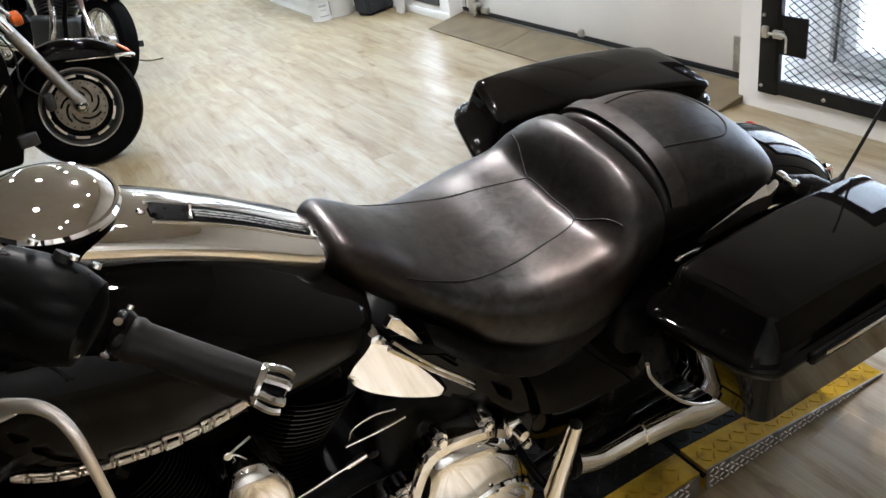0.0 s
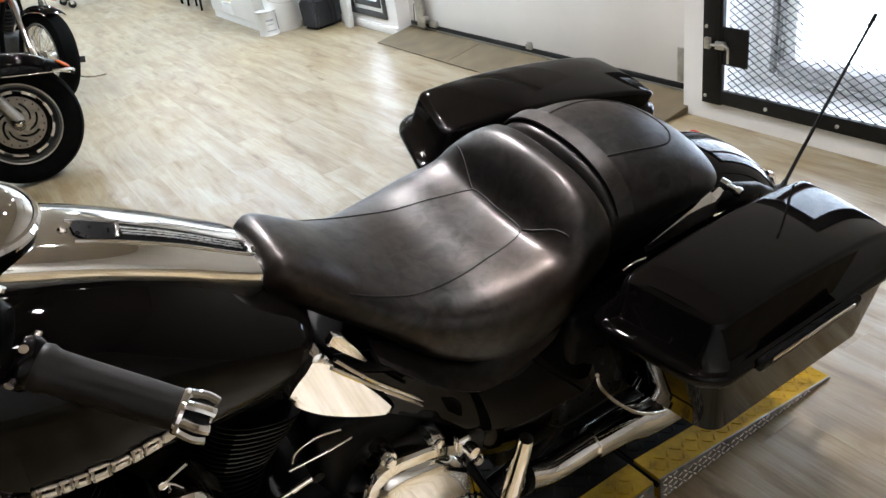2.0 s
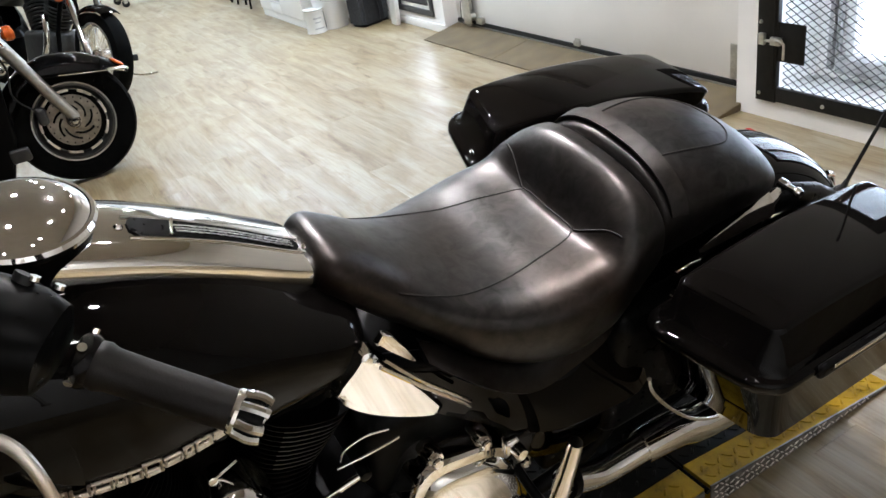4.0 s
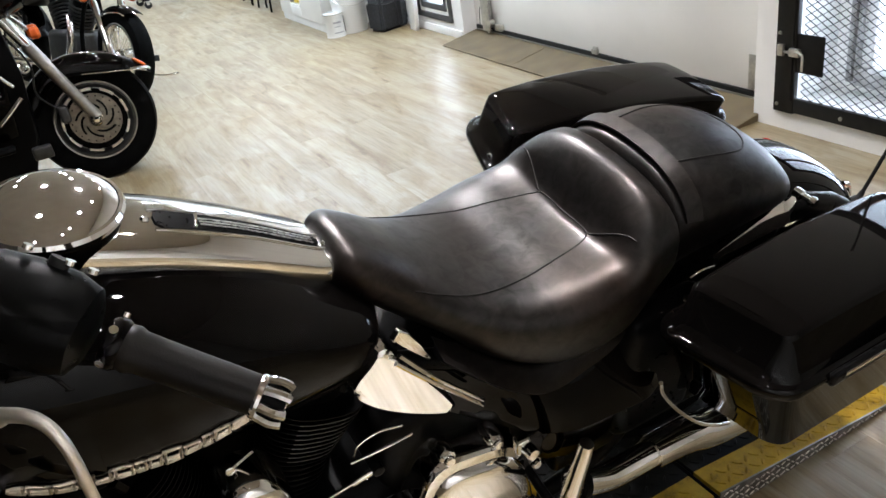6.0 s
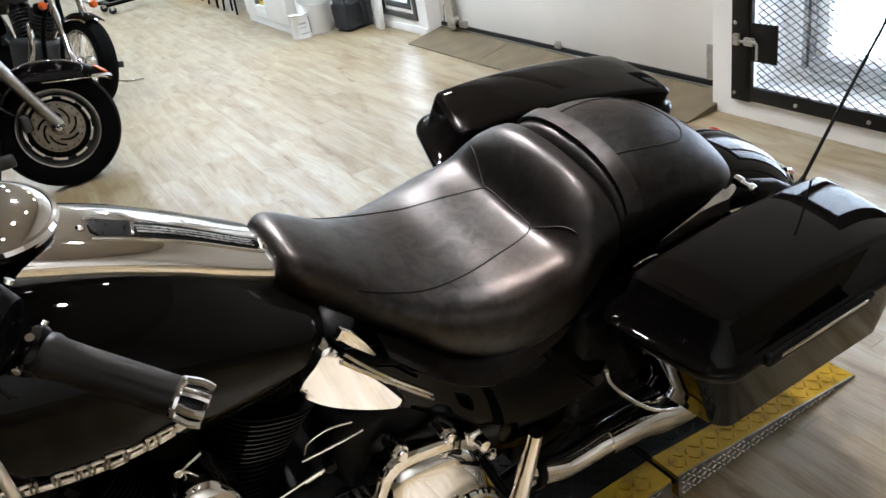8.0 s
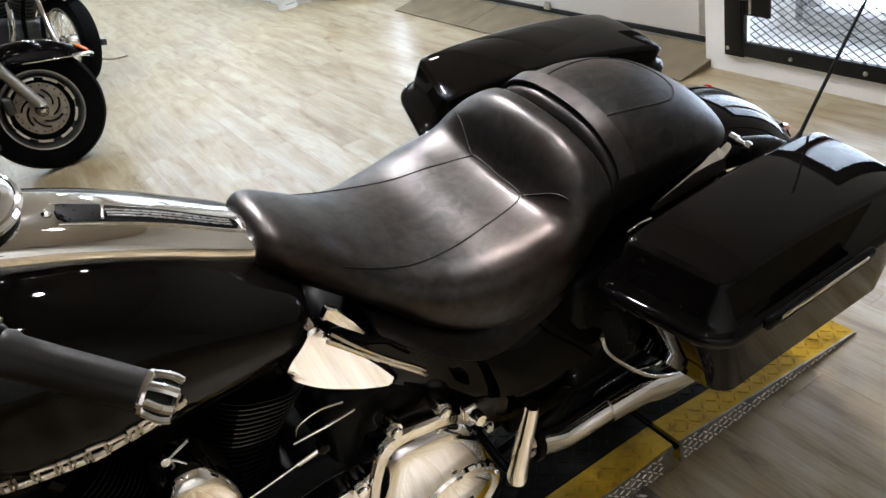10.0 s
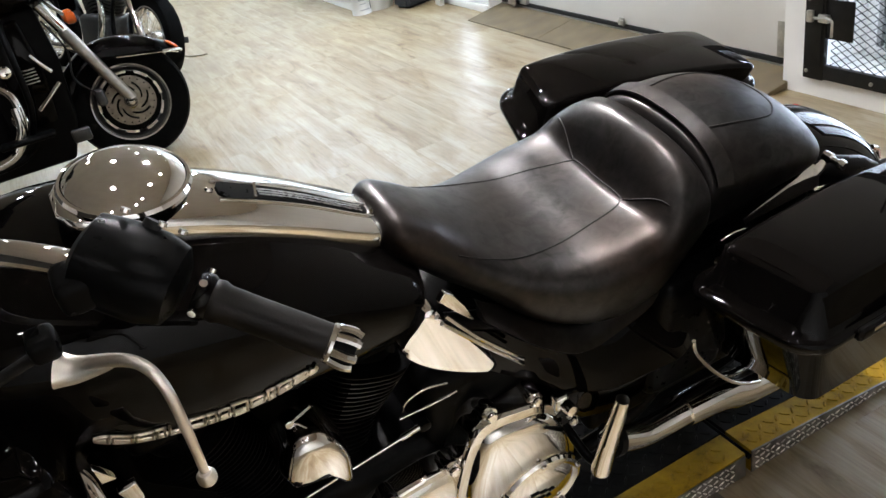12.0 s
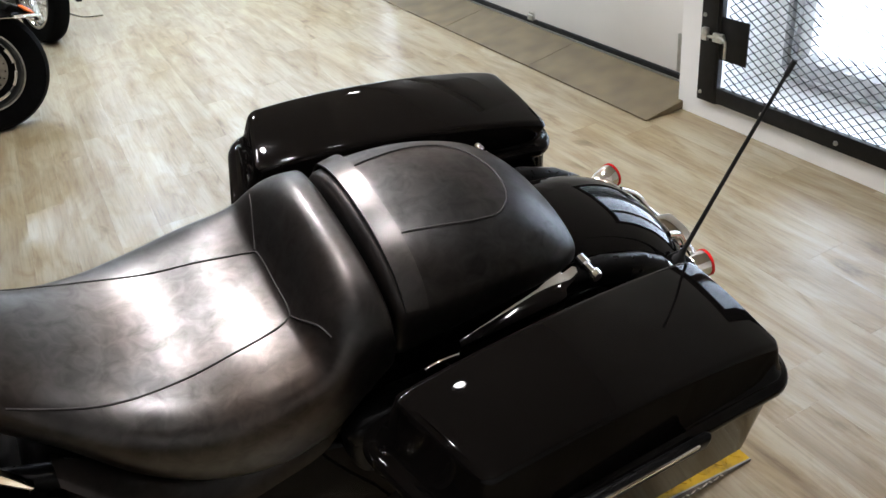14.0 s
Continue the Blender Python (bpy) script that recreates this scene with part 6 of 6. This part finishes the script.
def parked_cruiser():
    """Farther off, turned towards the room; wire wheel in front."""
    yaw = -69
    b = thing("parked_motorcycle", pose(0.275, 5.15, 0, 0, 0, yaw) @ Matrix.Scale(1.03, 4) @ pose(0, 0, 0, -13, 0, 0), "black and chrome cruiser with wire front wheel, parked on the floor", "motorcycle", "parked motorcycles")
    c = Vector((0, 0, 0.31))
    wheel_part(b, c, 0.31, 0.06, CHROME, "wire", deep=0.105)
    arched(b, "front_fender", c, 0.335, 0.07, 58, 150, "short black front fender", 0.05)
    for s in (-1, 1):
        fk = part("fork_leg", rod((0.0, s * 0.10, 0.31), (-0.17, s * 0.10, 0.66), 0.026), CHROME, b, "bright fork leg")
        part("fork_tube", rod((-0.17, s * 0.10, 0.66), (-0.31, s * 0.10, 0.98), 0.021), CHROME, fk)
        sg = part("signal_lamp", lathe([(0.0, 0.035), (0.02, 0.03), (0.028, 0.012), (0.026, -0.012), (0.0, -0.03)], (-0.15, s * 0.18, 0.69), (1, 0, 0), 20), AMBER, b, "amber turn signal")
        part("signal_stem", rod((-0.16, s * 0.17, 0.69), (-0.20, s * 0.09, 0.72), 0.007), CHROME, sg)
    part("headlamp", lathe([(0.0, 0.07), (0.06, 0.062), (0.085, 0.045), (0.085, 0.02), (0.06, -0.04), (0.0, -0.07)], (-0.16, 0, 0.86), (1, 0, 0), 32), CHROME, b, "chrome headlamp")
    part("fork_clamp", box((-0.27, -0.12, 0.80), (-0.20, 0.12, 0.83), 0.01, 2), CHROME, b)
    part("handlebar", tube([(-0.55, -0.40, 1.05), (-0.45, -0.34, 1.12), (-0.32, -0.1, 1.04), (-0.32, 0.1, 1.04), (-0.45, 0.34, 1.12), (-0.55, 0.40, 1.05)], 0.012, 8, 12), CHROME, b)
    part("fuel_tank", loft([ring_of(x, w_, zt, zb, 0.01, 2.4, 30) for x, w_, zt, zb in ((-0.38, 0.06, 0.93, 0.86), (-0.45, 0.12, 0.96, 0.80), (-0.6, 0.15, 0.95, 0.76), (-0.8, 0.12, 0.87, 0.75), (-0.92, 0.06, 0.80, 0.74))]), BLACK, b, "black fuel tank")
    part("saddle", loft([ring_of(x, w_, zt, zb, 0.0, 2.6, 30) for x, w_, zt, zb in ((-0.9, 0.08, 0.79, 0.70), (-1.1, 0.17, 0.72, 0.62), (-1.3, 0.17, 0.76, 0.62), (-1.55, 0.12, 0.80, 0.66), (-1.65, 0.05, 0.76, 0.70))]), LEATHER, b, "black saddle")
    en = part("engine", box((-0.90, -0.14, 0.18), (-0.50, 0.14, 0.46), 0.05, 4), DARKALLOY, b, "dark engine with chrome covers")
    for tl, x in ((-24, -0.78), (24, -0.62)):
        d = Vector((math.sin(radians(tl)), 0, math.cos(radians(tl))))
        cyl = part("cylinder", rod((x, 0, 0.42), Vector((x, 0, 0.42)) + d * 0.28, 0.075), ENGINE, en)
        for k in range(8):
            h = Vector((x, 0, 0.42)) + d * (0.04 + 0.027 * k)
            part("fin", rod(h, h + d * 0.008, 0.098, seg=24), DARKALLOY, cyl)
    part("engine_cover", lathe([(0.0, 0.03), (0.06, 0.028), (0.09, 0.015), (0.10, 0.0)], (-0.62, 0.14, 0.32), (0, 1, 0), 32), CHROME, en)
    part("exhaust_pipe", tube([(-0.52, -0.12, 0.56), (-0.44, -0.16, 0.48), (-0.46, -0.18, 0.32), (-0.6, -0.19, 0.22), (-1.5, -0.2, 0.22)], 0.022, 8, 14), CHROME, b, "chrome exhaust pipe")
    part("front_peg", rod((-0.42, 0.12, 0.29), (-0.20, 0.33, 0.265), 0.012), RUBBER, b, "black rubber footpeg")
    part("peg_end", box((-0.205, 0.32, 0.23), (-0.175, 0.36, 0.275), 0.005), RUBBER, b)
    part("shift_lever", tube([(-0.45, 0.13, 0.22), (-0.30, 0.25, 0.16), (-0.18, 0.36, 0.125), (-0.10, 0.46, 0.14)], 0.008, 8, 10, flat=0.8), CHROME, b, "chrome shift lever")
    part("stand", tube([(-0.60, 0.13, 0.18), (-0.62, 0.22, 0.08), (-0.66, 0.285, 0.03)], 0.012), CHROME, b)
    part("frame", tube([(-0.34, 0.0, 0.90), (-0.42, 0.08, 0.5), (-0.46, 0.11, 0.22), (-0.9, 0.13, 0.17), (-1.2, 0.13, 0.22), (-1.25, 0.13, 0.55)], 0.017, 6, 12), SATIN, b)
    part("frame", tube([(-0.34, 0.0, 0.90), (-0.42, -0.08, 0.5), (-0.46, -0.11, 0.22), (-0.9, -0.13, 0.17), (-1.2, -0.13, 0.22), (-1.25, -0.13, 0.55)], 0.017, 6, 12), SATIN, b)
    wheel_part(b, (-1.60, 0, 0.31), 0.31, 0.07, CHROME, "wire")
    arched(b, "rear_fender", (-1.60, 0, 0.32), 0.37, 0.09, 10, 160, "black rear fender")
    return b


parked_tourer()
parked_cruiser()


# ---- things along the far wall ----
def glass_door():
    """A narrow glazed side door with a dark frame, daylight behind it."""
    g = thing("door_2", pose(WALL, 0, 0), "glazed side door in a dark frame with daylight behind", "door", kind="structure")
    a, b, z0, z1 = 4.315, 4.875, 0.105, 2.10

    def frame_bars(y0, y1, za, zb, w, d, mat):
        for lo, hi in (((d, y0, za), (0.03, y1, za + w)), ((d, y0, zb - w), (0.03, y1, zb)), ((d, y0, za + w), (0.03, y0 + w, zb - w)), ((d, y1 - w, za + w), (0.03, y1, zb - w))):
            part("frame_bar", box(lo, hi, 0.002), mat, g)
    frame_bars(a, b, z0, z1, 0.042, -0.016, DARKGREY)
    frame_bars(a + 0.044, b - 0.044, z0 + 0.044, z1 - 0.044, 0.03, -0.006, WHITE)
    frame_bars(a + 0.076, b - 0.076, z0 + 0.076, z1 - 0.076, 0.045, -0.012, DARKGREY)
    return g


glass_door()
solid("baseboard", box((WALL - 0.012, DOOR_B + 0.01, 0.0), (WALL - 0.001, 5.5, 0.06), 0.003), WHITE, "low white baseboard along the wall", "baseboard", "structure")


def pail():
    g = thing("pail", pose(2.20, 5.42, 0), "large white plastic pail with a blue cloth on top", "bucket")
    part("pail_body", lathe([(0.0, 0.0), (0.130, 0.0), (0.132, 0.006), (0.148, 0.30), (0.153, 0.302), (0.153, 0.314), (0.149, 0.316), (0.150, 0.332), (0.156, 0.334), (0.156, 0.345), (0.151, 0.348), (0.151, 0.37), (0.157, 0.372), (0.157, 0.385), (0.148, 0.388), (0.144, 0.372), (0.128, 0.02), (0.0, 0.02)], (0, 0, 0), (0, 0, 1), 48), PLASTIC, g)
    part("pail_handle", tube([(-0.157, 0, 0.335), (-0.13, -0.11, 0.26), (0, -0.165, 0.23), (0.13, -0.11, 0.26), (0.157, 0, 0.335)], 0.0025, 8, 8), ZINC, g, "thin wire handle")
    bm = bmesh.new()
    bmesh.ops.create_icosphere(bm, subdivisions=3, radius=0.1)
    for v in bm.verts:
        n = noise.noise(v.co * 14) * 0.025
        v.co = Vector((v.co.x * 0.9, v.co.y * 0.8, v.co.z * 0.55)) * (1 + n * 6) + Vector((0.02, 0, 0.385))
    part("cloth", finish(bm), BLUE, g, "crumpled blue cloth")
    return g


def paint_can():
    g = thing("paint_can", pose(2.03, 5.37, 0), "small white paint can with dark printed label", "can")
    part("can_body", lathe([(0.0, 0.0), (0.083, 0.0), (0.085, 0.004), (0.082, 0.008), (0.082, 0.182), (0.085, 0.187), (0.083, 0.191), (0.076, 0.189), (0.074, 0.180), (0.0, 0.180)], (0, 0, 0), (0, 0, 1), 40), PLASTIC, g)
    def wrap(a0, a1, z0, z1, mat, name):
        rings = []
        for z in (z0, z1):
            rings.append([Vector((r * math.cos(radians(a)), r * math.sin(radians(a)), z)) for r, seq in ((0.0826, range(int(a0), int(a1) + 1, 6)), (0.0818, range(int(a1), int(a0) - 1, -6))) for a in seq])
        part(name, loft(rings), mat, g)
    wrap(-42, 0, 0.03, 0.165, DARKGREY, "label_band")
    wrap(-120, -72, 0.115, 0.130, GREYPRINT, "label_bar")
    wrap(-114, -78, 0.085, 0.093, GREYPRINT, "label_bar")
    wrap(-120, -60, 0.035, 0.044, GREYPRINT, "label_bar")
    part("can_rim", lathe([(0.083, 0.183), (0.087, 0.187), (0.085, 0.192), (0.08, 0.191)], (0, 0, 0), (0, 0, 1), 40), ZINC, g)
    return g


def tool_bag():
    g = thing("tool_bag", pose(2.43, 5.16, 0, 0, 0, 14), "black nylon bag with grey side panel, slumped on the floor", "bag")
    def lump(lo, hi, seed, mat, name, label=""):
        bm = bmesh.new()
        bmesh.ops.create_cube(bm, size=1.0)
        bmesh.ops.bevel(bm, geom=list(bm.edges), offset=0.12, segments=3, affect="EDGES")
        bmesh.ops.subdivide_edges(bm, edges=list(bm.edges), cuts=2, use_grid_fill=True)
        for v in bm.verts:
            p = Vector([lo[i] + (v.co[i] + 0.5) * (hi[i] - lo[i]) for i in range(3)])
            k = noise.noise(p * 9 + Vector((seed, 0, 0))) * 0.02
            p += Vector((k, k, k * 0.6))
            p.z = max(p.z, 0.0)
            v.co = p
        return part(name, finish(bm), mat, g, label)
    lump((-0.15, -0.10, 0.0), (0.09, 0.10, 0.25), 1, FABRIC, "bag_body", "black nylon body")
    lump((0.07, -0.09, 0.0), (0.17, 0.11, 0.22), 5, GREYFAB, "side_panel", "grey side panel")
    lump((-0.13, -0.07, 0.22), (0.12, 0.09, 0.31), 9, GREYFAB, "bag_top", "grey zipped top")
    part("bag_handle", tube([(-0.10, -0.02, 0.28), (-0.06, -0.03, 0.37), (0.0, -0.03, 0.38), (0.05, -0.02, 0.28)], 0.012, 6, 8, flat=0.4), FABRIC, g)
    part("bag_strap", tube([(0.02, -0.105, 0.02), (0.02, -0.112, 0.14), (0.01, -0.09, 0.25)], 0.012, 5, 8, flat=0.3), FABRIC, g)
    return g


def white_counter():
    g = thing("counter_cabinet", pose(2.0, 5.55, 0), "white painted counter with an open shelf holding a yellow box", "counter")
    D, L, H = WALL - 2.0 - 0.004, 1.13, 0.95
    part("plinth", box((0.012, 0.0, 0.0), (D, L, 0.07), 0.003), WHITE, g)
    part("side_panel", box((0, 0, 0.072), (D, 0.025, H), 0.003), WHITE, g)
    part("side_panel", box((0, L - 0.025, 0.072), (D, L, H), 0.003), WHITE, g)
    part("front_panel", box((0, 0.027, 0.072), (0.022, 0.55, H), 0.003), WHITE, g)
    part("front_panel", box((0, 0.82, 0.072), (0.022, L - 0.027, H), 0.003), WHITE, g)
    part("shelf", box((0.002, 0.552, 0.16), (D, 0.818, 0.18), 0.002), WHITE, g)
    part("kick_rail", box((0.0, 0.552, 0.072), (0.022, 0.818, 0.158), 0.002), WHITE, g)
    part("back_panel", box((D - 0.02, 0.55, 0.18), (D - 0.002, 0.82, H), 0.001), DARKGREY, g, "dark back of the shelf opening")
    part("worktop", box((-0.03, -0.02, H + 0.002), (D, L + 0.02, H + 0.035), 0.006), WHITE, g)
    return g


def card_box():
    g = thing("card_box", pose(2.03, 6.13, 0.183), "yellow and black card box in the counter shelf", "box")
    part("carton", box((0, 0, 0), (0.18, 0.20, 0.17), 0.003), YELLOWBOX, g)
    part("print_band", box((-0.0015, 0.002, 0.10), (-0.0003, 0.198, 0.165)), DARKGREY, g)
    part("print_band", box((-0.0015, 0.05, 0.035), (-0.0003, 0.15, 0.06)), DARKGREY, g)
    return g


def board():
    bm = box((-0.02, -0.045, 0.0), (0.02, 0.045, 1.25), 0.004)
    return solid("leaning_board", bm, PLASTIC, "narrow white board leaning against the wall", "board", at=pose(2.515, 4.86, 0.001, 3, 2.4, 0))


def stack_chair():
    g = thing("stacking_chair", pose(2.24, 7.34, 0), "black metal stacking chair seen from the side", "chair", "stacking chairs")
    for x in (-0.20, 0.20):
        for y in (-0.20, 0.20):
            part("leg", rod((x * 1.1, y * 1.1, 0.0), (x * 0.9, y * 0.9, 0.44), 0.011, seg=10), SATIN, g)
    part("seat", box((-0.22, -0.22, 0.44), (0.22, 0.22, 0.475), 0.015, 3), FABRIC, g)
    part("backrest", box((0.18, -0.20, 0.60), (0.21, 0.20, 0.88), 0.012, 3), FABRIC, g)
    for y in (-0.19, 0.19):
        part("back_post", rod((0.19, y, 0.45), (0.215, y, 0.86), 0.010, seg=10), SATIN, g)
    part("stretcher", rod((-0.2, -0.2, 0.2), (-0.2, 0.2, 0.2), 0.008, seg=8), SATIN, g)
    return g


# Stand-in for an unclear low black thing on the far floor; dolly shape invented.
def low_dolly():
    g = thing("wheel_dolly", pose(1.55, 9.5, 0, 0, 0, 6), "stand-in for an unclear low black thing, shaped as a dolly", "dolly")
    for y in (-0.18, 0.18):
        part("dolly_rail", box((-0.45, y - 0.025, 0.09), (0.45, y + 0.025, 0.13), 0.006), SATIN, g)
    for x in (-0.40, 0.0, 0.40):
        part("cross_bar", box((x - 0.03, -0.154, 0.10), (x + 0.03, 0.154, 0.125), 0.004), SATIN, g)
    for x in (-0.40, 0.40):
        for y in (-0.18, 0.18):
            wh = part("castor", rod((x, y - 0.018, 0.042), (x, y + 0.018, 0.042), 0.042, seg=16), RUBBER, g)
            part("castor_fork", box((x - 0.02, y - 0.025, 0.045), (x + 0.02, y - 0.0195, 0.09), 0.002), ZINC, wh)
    return g


low_dolly()
pail()
paint_can()
tool_bag()
white_counter()
card_box()
board()
ch = stack_chair()
for x, y, r in ((2.27, 7.66, 4), (2.25, 7.98, -3), (2.30, 8.35, 5)):
    copy_thing(ch, pose(x, y, 0, 0, 0, r))
bx = thing("carton", pose(2.2, 9.4, 0, 0, 0, 10), "brown cardboard carton on the floor", "box")
part("carton_body", box((-0.2, -0.15, 0), (0.2, 0.15, 0.28), 0.004), CARD, bx)
part("carton_tape", box((-0.2015, -0.025, 0.18), (-0.2005, 0.025, 0.279)), YELLOWBOX, bx)

# ---- floor pieces ----
planks()
